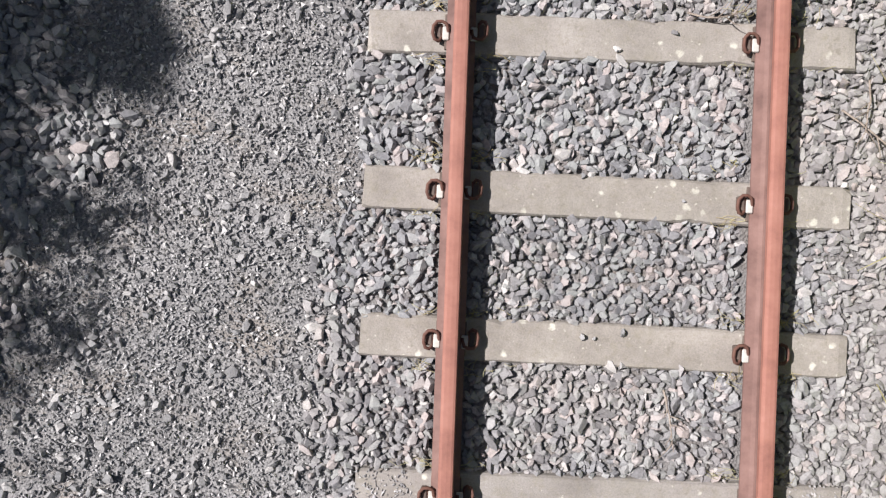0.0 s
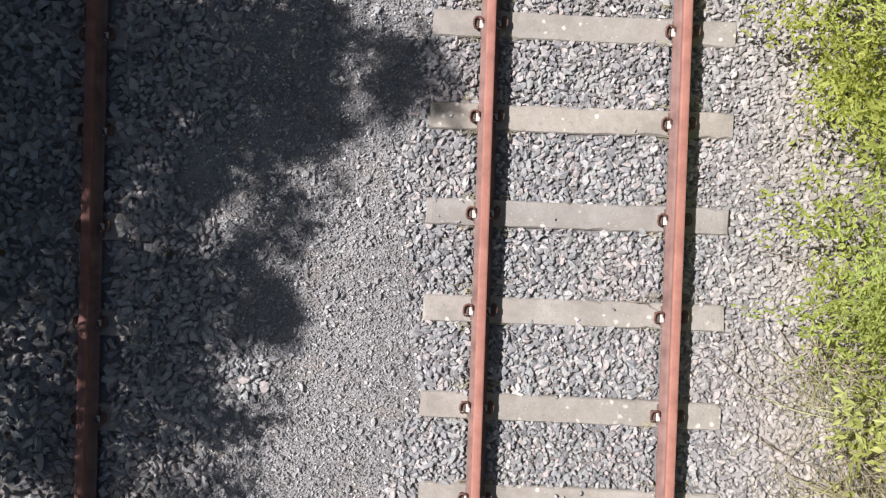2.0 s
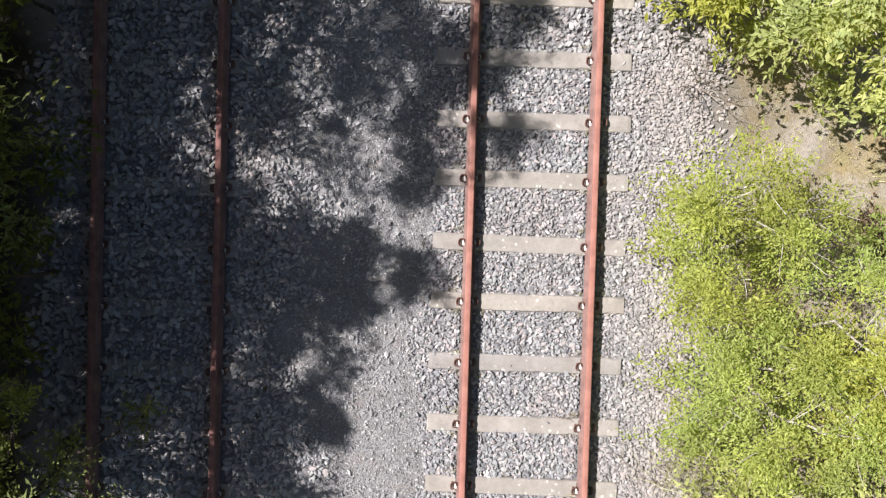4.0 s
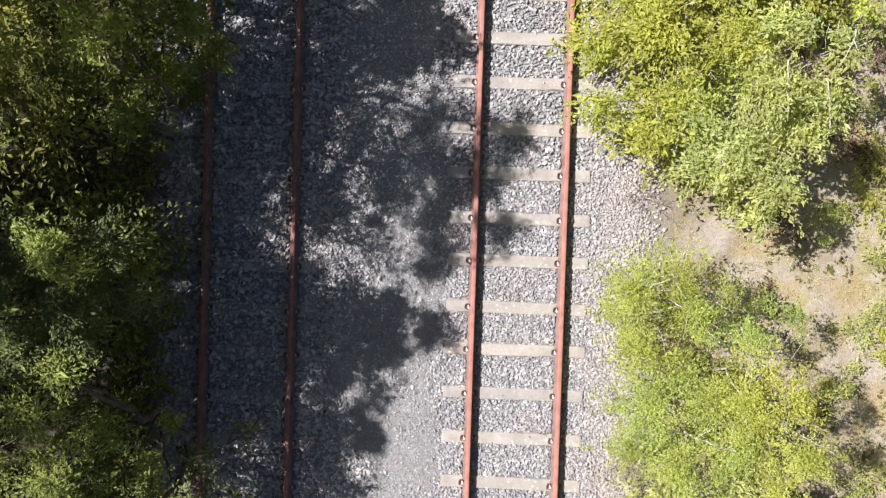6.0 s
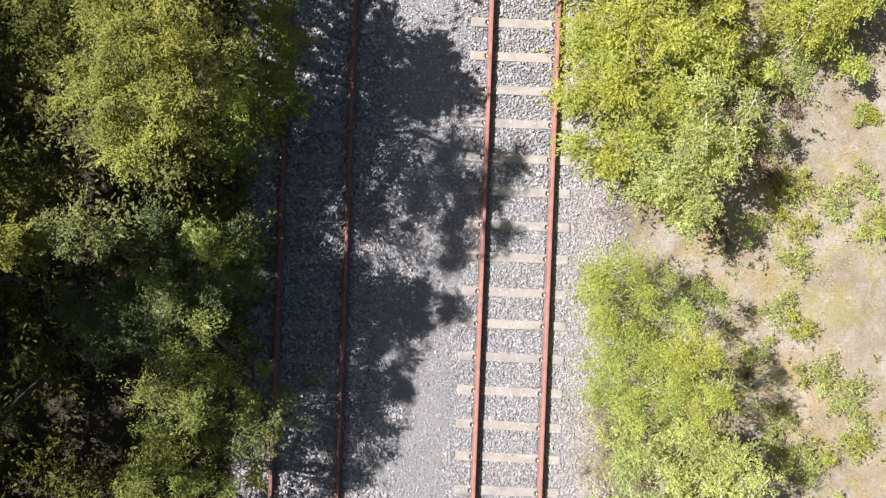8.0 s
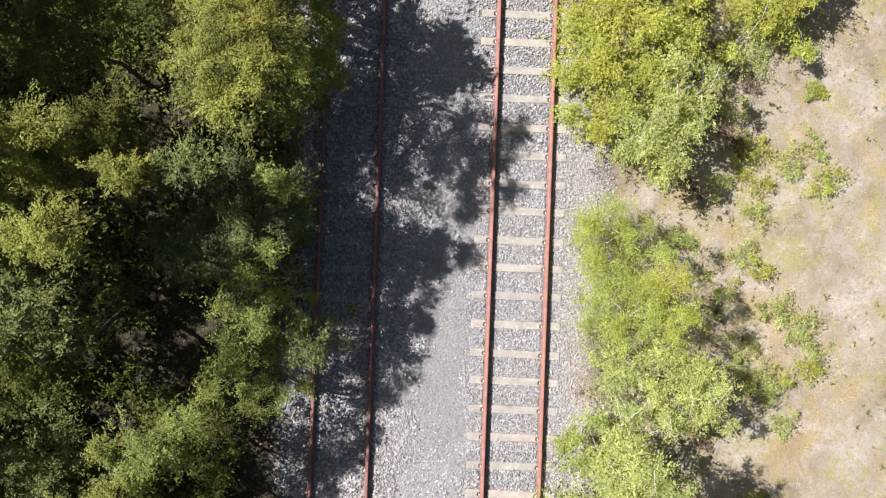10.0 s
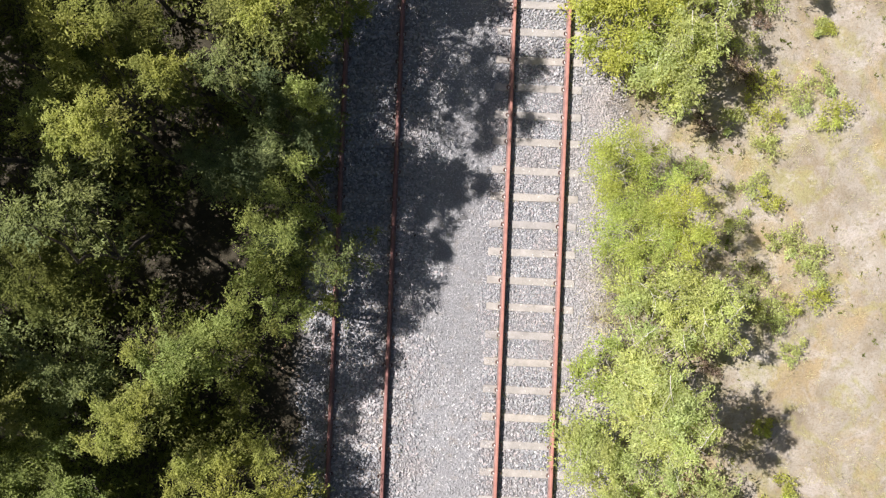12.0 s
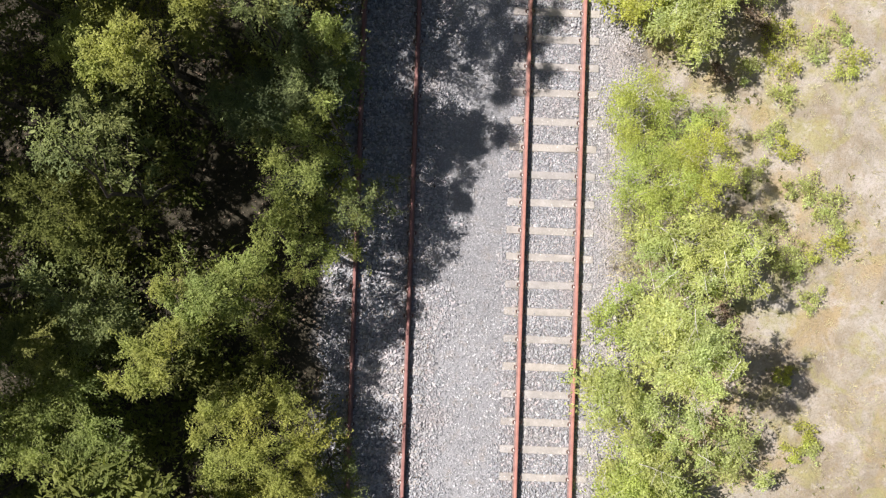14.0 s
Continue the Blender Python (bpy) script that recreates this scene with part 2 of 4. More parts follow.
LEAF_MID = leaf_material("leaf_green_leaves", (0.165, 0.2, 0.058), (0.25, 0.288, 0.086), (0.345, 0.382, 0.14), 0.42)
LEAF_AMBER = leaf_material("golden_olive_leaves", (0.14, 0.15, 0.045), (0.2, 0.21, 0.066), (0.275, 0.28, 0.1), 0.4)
# dark tint for crowns standing in shade: part of that shade is colour
LEAF_TEAL_SHADE = leaf_material("shaded_blue_green_leaves", (0.075, 0.098, 0.042), (0.108, 0.135, 0.06), (0.155, 0.185, 0.088), 0.35)
LEAF_PALE = leaf_material("pale_birch_leaves", (0.275, 0.308, 0.112), (0.415, 0.452, 0.185), (0.555, 0.595, 0.28), 0.5)
STRAW = leaf_material("dry_grass", (0.30, 0.25, 0.15), (0.42, 0.37, 0.24), (0.50, 0.48, 0.28), 0.25)
LITTER = leaf_material("dead_leaves", (0.07, 0.048, 0.032), (0.14, 0.098, 0.068), (0.30, 0.23, 0.185), 0.15)
BARK = bark_material("brown_bark", (0.035, 0.029, 0.023), (0.095, 0.08, 0.062))
BIRCH = bark_material("pale_birch_bark", (0.22, 0.19, 0.16), (0.62, 0.58, 0.52), 9.0)
TWIG = bark_material("dry_twig_bark", (0.14, 0.11, 0.09), (0.40, 0.34, 0.29), 20.0)


# ---- builders ----
def place(name, mesh, material, parent=None, label="", smooth=False):
    if material:
        mesh.materials.append(material)
    if smooth:
        mesh.shade_smooth()
    else:
        mesh.shade_flat()
    ob = new(name, mesh)
    ob.parent = parent
    if label:
        tagged(ob, label)
    return ob


def part(name, bm, material, parent, label="", smooth=False):
    mesh = bpy.data.meshes.new(name)
    bm.to_mesh(mesh)
    bm.free()
    return place(name, mesh, material, parent, label, smooth)


def fast_mesh(name, verts, faces):
    """A mesh from numpy arrays, all faces with the same number of corners."""
    mesh = bpy.data.meshes.new(name)
    n, k = faces.shape
    mesh.vertices.add(len(verts))
    mesh.vertices.foreach_set("co", np.ascontiguousarray(verts, np.float32).ravel())
    mesh.loops.add(n * k)
    mesh.loops.foreach_set("vertex_index", np.ascontiguousarray(faces, np.int32).ravel())
    mesh.polygons.add(n)
    mesh.polygons.foreach_set("loop_start", np.arange(0, n * k, k, dtype=np.int32))
    mesh.polygons.foreach_set("loop_total", np.full(n, k, np.int32))
    mesh.update(calc_edges=True)
    return mesh


def tube_arrays(points, radii, sides=7):
    """Vertices and quads of a tapered tube along points."""
    P = np.array(points, float)
    T = np.gradient(P, axis=0)
    T /= np.linalg.norm(T, axis=1)[:, None] + 1e-9
    up = np.array((0.31, 0.17, 0.93)) if abs(T[0, 2]) < 0.8 else np.array((0.95, 0.2, 0.1))
    U = np.cross(T, up)
    U /= np.linalg.norm(U, axis=1)[:, None] + 1e-9
    V = np.cross(T, U)
    a = np.linspace(0, 2 * np.pi, sides, endpoint=False)
    ring = np.cos(a)[None, :, None] * U[:, None] + np.sin(a)[None, :, None] * V[:, None]
    verts = (P[:, None] + ring * np.array(radii)[:, None, None]).reshape(-1, 3)
    faces = [(i * sides + j, i * sides + (j + 1) % sides, (i + 1) * sides + (j + 1) % sides, (i + 1) * sides + j)
             for i in range(len(P) - 1) for j in range(sides)]
    return verts, np.array(faces)


def tubes(name, lines, material, parent=None, label="", sides=7):
    """Several tubes joined into one mesh: lines are (points, radii)."""
    vs, fs, n = [], [], 0
    for points, radii in lines:
        v, f = tube_arrays(points, radii, sides)
        vs.append(v), fs.append(f + n)
        n += len(v)
    return place(name, fast_mesh(name, np.concatenate(vs), np.concatenate(fs)), material, parent, label, True)


def smoothstep(a, b, x):
    t = np.clip((x - a) / (b - a), 0, 1)
    return t * t * (3 - 2 * t)


def ground_z(x, y):
    """Height of the ground: a flat track bed, falling gently to the soil on both sides."""
    x, y = np.asarray(x, float), np.asarray(y, float)
    rough = 0.035 * np.sin(1.9 * x + 0.7 * y) * np.sin(1.3 * y - 0.4 * x) + 0.02 * np.sin(4.7 * x - 1.1) * np.sin(4.1 * y + 0.6)
    r, l = smoothstep(1.9, 3.3, x), smoothstep(-6.4, -7.8, x)
    return -0.045 - 0.22 * r - 0.16 * l + rough * np.maximum(r, l) + 0.012 * smoothstep(-3.4, -3.0, x) * (1 - smoothstep(-1.6, -1.25, x))


def at_ground(x, y):
    return float(ground_z(x, y))


# ---- ground ----
def build_ground():
    xs = np.concatenate([[-600, -250, -120, -60, -40, -28], np.arange(-20, 14.01, 0.2), [20, 30, 60, 120, 250, 600]])
    ys = np.concatenate([[-600, -250, -120, -60, -40, -28], np.arange(-20, 14.01, 0.2), [20, 30, 60, 120, 250, 600]])
    X, Y = np.meshgrid(xs, ys)
    Z = ground_z(X, Y)
    n, k = X.shape
    idx = np.arange(n * k).reshape(n, k)
    f = np.stack([idx[:-1, :-1], idx[:-1, 1:], idx[1:, 1:], idx[1:, :-1]], -1).reshape(-1, 4)
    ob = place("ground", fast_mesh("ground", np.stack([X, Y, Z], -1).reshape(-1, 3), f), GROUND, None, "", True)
    tagged(ob, "grey gravel track bed between dry sandy soil and woodland floor darkened for shade", "ground", "", "structure")


build_ground()

# ---- railway track ----
SPACING = 0.757
TRACKS = [(0.0, 0.008), (-4.583, -0.20)]
SKEW = {0: -0.36, -1: -0.9, -2: -0.3, -3: -0.2, -4: -0.5, -5: -0.75, -6: -0.9}
UNEVEN = {1: -0.03, 2: -0.03, 3: -0.03, -1: -0.038, -2: -0.011, -3: -0.009, -4: -0.018, -5: -0.036, -6: -0.010, -7: -0.010}
GAUGE = 1.505
RAIL_FOOT = 0.014


HEAD = [(0.012, 0.116), (0.034, 0.120), (0.036, 0.147), (0.032, 0.155), (0.022, 0.1585), (0.0, 0.160)]
WEB = [(0.070, 0.0), (0.070, 0.011), (0.030, 0.022), (0.013, 0.034), (0.010, 0.050), (0.010, 0.097), (0.012, 0.116)]


def sweep(half, material, name, parent):
    """A symmetric section drawn out along the track."""
    section = half + [(-x, z) for x, z in reversed(half) if x > 0]
    bm = bmesh.new()
    rings = [[bm.verts.new((x, y, z)) for x, z in section] for y in np.arange(-34, 30.01, 4.0)]
    k = len(section)
    for a, b in zip(rings, rings[1:]):
        for j in range(k):
            bm.faces.new((a[j], a[(j + 1) % k], b[(j + 1) % k], b[j]))
    bm.faces.new(rings[0]), bm.faces.new(reversed(rings[-1]))
    bmesh.ops.recalc_face_normals(bm, faces=bm.faces)
    return part(name, bm, material, parent)


def build_rail(x, label, head, tone):
    rail = new("rail")
    rail.location = (x, 0, RAIL_FOOT)
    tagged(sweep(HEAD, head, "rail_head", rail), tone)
    tagged(sweep(WEB, RAIL_RUST, "web_and_foot", rail), "dull brown rusted web and foot")
    tagged(rail, label, "rail", "rails of the track")


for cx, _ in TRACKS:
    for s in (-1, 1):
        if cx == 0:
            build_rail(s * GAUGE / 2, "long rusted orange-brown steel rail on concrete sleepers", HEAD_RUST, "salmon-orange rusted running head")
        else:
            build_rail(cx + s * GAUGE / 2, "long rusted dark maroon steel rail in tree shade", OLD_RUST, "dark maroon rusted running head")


def sleeper_mesh(seed):
    """A concrete sleeper with a worn, slightly chipped outline."""
    rng = np.random.default_rng(seed)
    bm = bmesh.new()
    L0, L1, w_top, w_low, h = -1.205, 1.20, 0.107, 0.135, 0.19
    stations = [L0, L0 + 0.05] + [L0 + 0.1 * k + rng.uniform(-0.02, 0.02) for k in range(1, 24)] + [L1 - 0.05, L1]
    rings = []
    for k, x in enumerate(stations):
        end = k in (0, len(stations) - 1)
        s = -1 if k == 0 else 1 if end else 0
        d = -0.010 * math.exp(-(x / 0.35) ** 2) + rng.normal(0, 0.001) - (0.004 if end else 0)
        chip = [abs(rng.normal(0, 0.0022)) + (rng.uniform(0.004, 0.014) if rng.random() < 0.10 else 0) + (abs(rng.normal(0, 0.008)) if end else 0) for _ in range(2)]
        nib = [-s * abs(rng.normal(0.008, 0.008)) for _ in range(2)]
        rings.append([bm.verts.new((x + s * 0.02, -w_low, -h)), bm.verts.new((x, -w_top + chip[0] * 0.5, d - 0.012 - chip[0])), bm.verts.new((x + nib[0], -w_top + 0.008 + chip[0] * 1.5, d)),
                      bm.verts.new((x + nib[1], w_top - 0.008 - chip[1] * 1.5, d)), bm.verts.new((x, w_top - chip[1] * 0.5, d - 0.012 - chip[1])), bm.verts.new((x + s * 0.02, w_low, -h))])
    for a, b in zip(rings, rings[1:]):
        for j in range(5):
            bm.faces.new((a[j], a[j + 1], b[j + 1], b[j]))
    bm.faces.new(rings[0]), bm.faces.new(rings[-1])
    bmesh.ops.recalc_face_normals(bm, faces=bm.faces)
    mesh = bpy.data.meshes.new("sleeper")
    bm.to_mesh(mesh)
    bm.free()
    mesh.materials.append(CONCRETE)
    return mesh


def clip_mesh(side):
    """A bent spring clip that grips the rail foot; side +1: on the right of its rail."""
    pts = [(0.104, 0.034, 0.026), (0.104, -0.010, 0.026), (0.104, -0.040, 0.030), (0.114, -0.052, 0.040), (0.130, -0.046, 0.050), (0.139, -0.018, 0.056), (0.136, 0.018, 0.060),
           (0.120, 0.038, 0.062), (0.098, 0.040, 0.058), (0.080, 0.030, 0.050), (0.074, 0.008, 0.042), (0.073, -0.008, 0.038)]
    v, f = tube_arrays([(side * (0.058 + (x - 0.073) * 1.12), -y if side > 0 else y, z * 0.85) for x, y, z in pts], [0.0088] * len(pts), 6)
    mesh = fast_mesh("clip", v, f)
    mesh.shade_smooth()
    return mesh


def block_mesh(name, size, bevel):
    bm = bmesh.new()
    bmesh.ops.create_cube(bm, size=1.0, matrix=Matrix.Diagonal((*size, 1)))
    bmesh.ops.bevel(bm, geom=list(bm.edges), offset=bevel, segments=1, affect="EDGES")
    mesh = bpy.data.meshes.new(name)
    bm.to_mesh(mesh)
    bm.free()
    return mesh


def build_sleepers():
    bodies = [sleeper_mesh(40 + k) for k in range(6)]
    clips = {s: clip_mesh(s) for s in (-1, 1)}
    shoulder, pad, insulator = block_mesh("shoulder", (0.034, 0.074, 0.045), 0.007), block_mesh("rail_pad", (0.15, 0.17, 0.014), 0.002), block_mesh("insulator", (0.034, 0.066, 0.014), 0.005)
    for m in clips.values():
        m.materials.append(CLIP_RUST)
    shoulder.materials.append(CAST), pad.materials.append(CAST), insulator.materials.append(NYLON)
    for cx, phase in TRACKS:
        first = None
        group = "sleepers of the sunlit track" if cx == 0 else "sleepers of the shaded track"
        label = "weathered beige concrete railway sleeper with rusted spring clips" if cx == 0 else "grey concrete railway sleeper half buried in shaded ballast"
        for i in range(-36, 30):
            shift = UNEVEN.get(i, 0.0) if cx == 0 else 0.0
            m = pose(cx + random.uniform(-0.008, 0.008), phase + i * SPACING + shift + random.uniform(-0.004, 0.004), random.uniform(-0.003, 0.002), 0, 0, SKEW.get(i, -0.3) + random.uniform(-0.15, 0.15))
            if first is None:
                first = new("sleeper", bodies[0])
                for r in (-1, 1):
                    p = new("rail_pad", pad)
                    p.parent, p.location = first, (r * GAUGE / 2, 0, 0.007)
                    for s in (-1, 1):
                        b = new("shoulder", shoulder)
                        b.parent, b.location = first, (r * GAUGE / 2 + s * 0.106, 0, 0.012)
                        c = new("spring_clip", clips[s])
                        c.parent, c.location = b, (-s * 0.106, 0, -0.012)
                        n = new("insulator", insulator)
                        n.parent, n.location = b, (-s * 0.038, -0.012, 0.019)
                        tagged(n, "pale nylon insulator")
                tagged(first, label, "sleeper", group)
                first.matrix_basis = m
            else:
                copy_thing(first, m).data = bodies[i % 6]


build_sleepers()


# ---- crushed stone ----
def hull_shapes(seed, count, points):
    """Angular stone shapes: convex hulls of a few random points."""
    rng = np.random.default_rng(seed)
    shapes = []
    for _ in range(count):
        k = points // 2
        ang = np.sort(rng.uniform(0, 6.283, k)) if k < 4 else np.linspace(0, 6.283, k, endpoint=False) + rng.normal(0, 0.28, k)
        rim = np.stack([np.cos(ang), np.sin(ang)], 1) * rng.uniform(0.8, 1.12, (k, 1))
        tilt = rng.normal(0, 0.22, 2)
        top = np.concatenate([rim * rng.uniform(0.5, 0.86, (k, 1)), (0.8 + rim @ tilt + rng.normal(0, 0.08, k))[:, None]], 1)
        low = np.concatenate([rim, rng.uniform(-0.9, -0.2, (k, 1))], 1)
        p = np.concatenate([top, low])
        bm = bmesh.new()
        for c in p:
            bm.verts.new(c)
        bmesh.ops.convex_hull(bm, input=bm.verts)
        bmesh.ops.delete(bm, geom=[v for v in bm.verts if not v.link_faces], context="VERTS")
        bm.normal_update()
        bmesh.ops.delete(bm, geom=[f for f in bm.faces if f.normal.z < -0.55], context="FACES_ONLY")
        bmesh.ops.delete(bm, geom=[v for v in bm.verts if not v.link_faces], context="VERTS")
        bm.verts.index_update()
        shapes.append((np.array([v.co[:] for v in bm.verts]), np.array([[v.index for v in f.verts] for f in bm.faces])))
        bm.free()
    return shapes


COBBLES, CRUMBS, GRAINS = hull_shapes(1, 60, 12), hull_shapes(2, 30, 8), hull_shapes(3, 24, 6)


def stones(name, rng, xy, z, size, material, shape, label, flat=0.75):
    """Angular stones of random shape and turn, joined into one heap."""
    n = len(xy)
    scale = np.stack([rng.uniform(1.0, 1.65, n), rng.uniform(0.62, 0.98, n), rng.uniform(0.4, 0.75, n) * flat / 0.75], 1) * size[:, None] * 0.5
    q = rng.standard_normal((n, 4)) * np.array((1.6, 0.27, 0.27, 1.6))
    q /= np.linalg.norm(q, axis=1)[:, None]
    w, x, y, zz = q.T
    R = np.stack([1 - 2 * (y * y + zz * zz), 2 * (x * y - zz * w), 2 * (x * zz + y * w), 2 * (x * y + zz * w), 1 - 2 * (x * x + zz * zz), 2 * (y * zz - x * w),
                  2 * (x * zz - y * w), 2 * (y * zz + x * w), 1 - 2 * (x * x + y * y)], 1).reshape(n, 3, 3)
    kind = rng.integers(len(shape), size=n)
    vs, fs, total = [], [], 0
    for i, (base_v, base_f) in enumerate(shape):
        pick = np.flatnonzero(kind == i)
        m, k = len(pick), len(base_v)
        if not m:
            continue
        one = base_v[None] * scale[pick][:, None]
        one = np.einsum("nij,nkj->nki", R[pick], one) + np.concatenate([xy[pick], z[pick][:, None]], 1)[:, None]
        vs.append(one.reshape(-1, 3))
        fs.append((base_f[None] + (np.arange(m) * k)[:, None, None]).reshape(-1, 3) + total)
        total += m * k
    v, f = np.concatenate(vs), np.concatenate(fs)
    ob = place(name, fast_mesh(name, v.reshape(-1, 3), f), material)
    tagged(ob, label, "gravel", "", "stuff")
    return ob


def scatter(rng, x0, x1, y0, y1, step):
    xs, ys = np.meshgrid(np.arange(x0, x1, step), np.arange(y0, y1, step))
    p = np.stack([xs.ravel(), ys.ravel()], 1)
    p[:, 0] += (np.floor((p[:, 1] - y0) / step) % 2) * step / 2
    return p + rng.uniform(-0.48, 0.48, p.shape) * step


def off_sleepers(p, margin=0.0):
    """True where a stone would lie on no sleeper and under no rail."""
    ok = np.ones(len(p), bool)
    for cx, phase in TRACKS:
        row = np.round((p[:, 1] - phase) / SPACING)
        k = np.abs(p[:, 1] - phase - row * SPACING - (np.array([UNEVEN.get(int(i), 0.0) for i in row]) if cx == 0 else 0.0))
        ok &= ~((np.abs(p[:, 0] - cx) < 1.215 + margin) & (k < 0.112 + margin))
        for s in (-1, 1):
            ok &= np.abs(p[:, 0] - cx - s * GAUGE / 2) > 0.088
    return ok


def off_rails(p):
    return np.all([np.abs(p[:, 0] - cx - s * GAUGE / 2) > 0.16 for cx, _ in TRACKS for s in (-1, 1)], axis=0)


def single_stones(rng, p, step):
    """Stones of the bay that the camera passes nearest, each an object of its own on shared meshes."""
    bed = bpy.data.objects["ground"]
    meshes = []
    for v, f in COBBLES[:24]:
        m = fast_mesh("stone", v * np.array((1.1, 0.86, 0.57)) * 0.5, f)
        m.shade_flat()
        m.materials.append(LOOSE)
        meshes.append(m)
    for x, y in p:
        ob = new("stone", meshes[rng.integers(len(meshes))])
        k = float(step * np.clip(rng.lognormal(0.36, 0.3), 0.7, 2.2))
        ob.parent = bed
        ob.matrix_basis = pose(x, y, at_ground(x, y) + 0.002 + rng.uniform(0, 0.024), rng.normal(0, 14), rng.normal(0, 14), rng.uniform(0, 360)) @ Matrix.Scale(k, 4)


def build_stones():
    rng = np.random.default_rng(7)
    lab = "angular grey crushed stone ballast between the sleepers"
    # coarse ballast, nearest stretch
    def coarse(name, x0, x1, y0, y1, step, shape, label):
        p = scatter(rng, x0, x1, y0, y1, step)
        wob = 0.12 * np.sin(p[:, 1] * 2.3) + 0.07 * np.sin(p[:, 1] * 5.9 + 1)
        thin = np.where(p[:, 0] > 1.7, 1 - smoothstep(1.9, 2.7, p[:, 0] + wob), 1.0)
        thin = thin * np.where((p[:, 0] < -1.22) & (p[:, 0] > -2.0), smoothstep(-1.42, -1.24, p[:, 0] + wob), 1.0)
        thin = thin * np.where((p[:, 0] < -2.0) & (p[:, 0] > -3.6), 1 - smoothstep(-3.05, -2.6, p[:, 0] + wob * 2), 1.0)
        thin = thin * np.where(p[:, 0] < -5.9, smoothstep(-6.25, -5.8, p[:, 0] + wob), 1.0)
        p = p[(off_sleepers(p, -0.012) | ((p[:, 0] < -2.9) & (rng.random(len(p)) < 0.92) & off_rails(p))) & (rng.random(len(p)) < thin)]
        if y0 > -7 and y0 < 0 and x0 > -2:
            bay = (np.abs(p[:, 0]) < 0.37) & (p[:, 1] > -4.42) & (p[:, 1] < -3.93)
            near = np.flatnonzero(bay)[:300]
            single_stones(rng, p[near], step)
            p = np.delete(p, near, 0)
        size = step * rng.lognormal(0.34, 0.33, len(p)).clip(0.65, 2.3)
        z = ground_z(p[:, 0], p[:, 1]) + 0.002 + rng.uniform(0, 0.024, len(p))
        over = (p[:, 0] < -2.9) & ~off_sleepers(p, 0.0)
        z[over] = rng.uniform(0.0, 0.012, over.sum())
        stones(name, rng, p, z, size, BALLAST, shape, label)
    ico, box = COBBLES, CRUMBS
    coarse("ballast", -1.5, 2.75, -6.4, 1.6, 0.0325, ico, lab)
    coarse("ballast", -1.5, 2.75, -14.0, -6.4, 0.046, box, lab)
    coarse("ballast", -1.5, 2.75, 1.6, 9.0, 0.046, box, lab)
    shade_lab = "grey crushed stone ballast in the shade of trees"
    coarse("ballast", -3.6, -2.2, -6.4, 1.0, 0.043, ico, shade_lab)
    coarse("ballast", -3.6, -2.2, -14.0, -6.4, 0.047, box, shade_lab)
    coarse("ballast", -3.6, -2.2, 1.0, 9.0, 0.055, box, shade_lab)
    coarse("ballast", -6.8, -3.6, -14.0, 9.0, 0.058, box, shade_lab)
    # fine chippings of the walkway
    def fine(x0, x1, y0, y1, step):
        p = scatter(rng, x0, x1, y0, y1, step)
        p = p[off_sleepers(p, 0.0) & (rng.random(len(p)) < smoothstep(-3.1, -2.6, p[:, 0] + 0.15 * np.sin(p[:, 1] * 2.3)))]
        size = step * rng.lognormal(0.24, 0.38, len(p)).clip(0.6, 2.8)
        stones("gravel", rng, p, ground_z(p[:, 0], p[:, 1]) + 0.002 + rng.uniform(0, 0.008, len(p)), size, CHIPS, GRAINS, "fine grey stone chippings on the walkway between the tracks", 0.85)
    fine(-3.25, -1.18, -6.2, 0.6, 0.0162)
    fine(-3.25, -1.18, -13.5, -6.2, 0.036)
    fine(-3.25, -1.18, 0.6, 8.0, 0.036)
    # single larger stones lying on the walkway and a few on the sleepers
    p = np.stack([rng.uniform(-3.1, -1.25, 1700), rng.uniform(-13, 7.5, 1700)], 1)
    near = np.stack([rng.uniform(-2.9, -1.25, 420), rng.uniform(-6.5, 0, 420)], 1)
    p = np.concatenate([p, near])
    c = np.repeat(np.stack([rng.uniform(-2.9, -1.5, 16), rng.uniform(-7, 1, 16)], 1), 8, 0)
    p = np.concatenate([p, c + rng.normal(0, 0.05, c.shape)])
    stones("gravel", rng, p, ground_z(p[:, 0], p[:, 1]) + 0.016, rng.lognormal(-3.25, 0.33, len(p)).clip(0.022, 0.075), LOOSE_PALE, ico, "loose larger stones scattered over the fine gravel walkway")
    ends = np.stack([rng.choice((-1, 1), 2600) * rng.uniform(0.92, 1.22, 2600), 0.008 + SPACING * rng.integers(-18, -6, 2600) + rng.uniform(-0.1, 0.1, 2600)], 1)
    stones("gravel", rng, ends, np.full(len(ends), 0.002), rng.lognormal(-4.0, 0.35, len(ends)).clip(0.01, 0.04), CHIPS, GRAINS, "fine chippings spilt over the sleeper ends")
    on = np.stack([rng.uniform(-1.15, 1.15, 60), 0.008 + SPACING * rng.integers(-14, 6, 60) + rng.uniform(-0.085, 0.085, 60)], 1)
    on = on[np.abs(np.abs(on[:, 0]) - GAUGE / 2) > 0.17]
    stones("gravel", rng, on, np.full(len(on), 0.004), rng.uniform(0.018, 0.042, len(on)), CHIPS, ico, "small stones lying on the concrete sleepers")


build_stones()


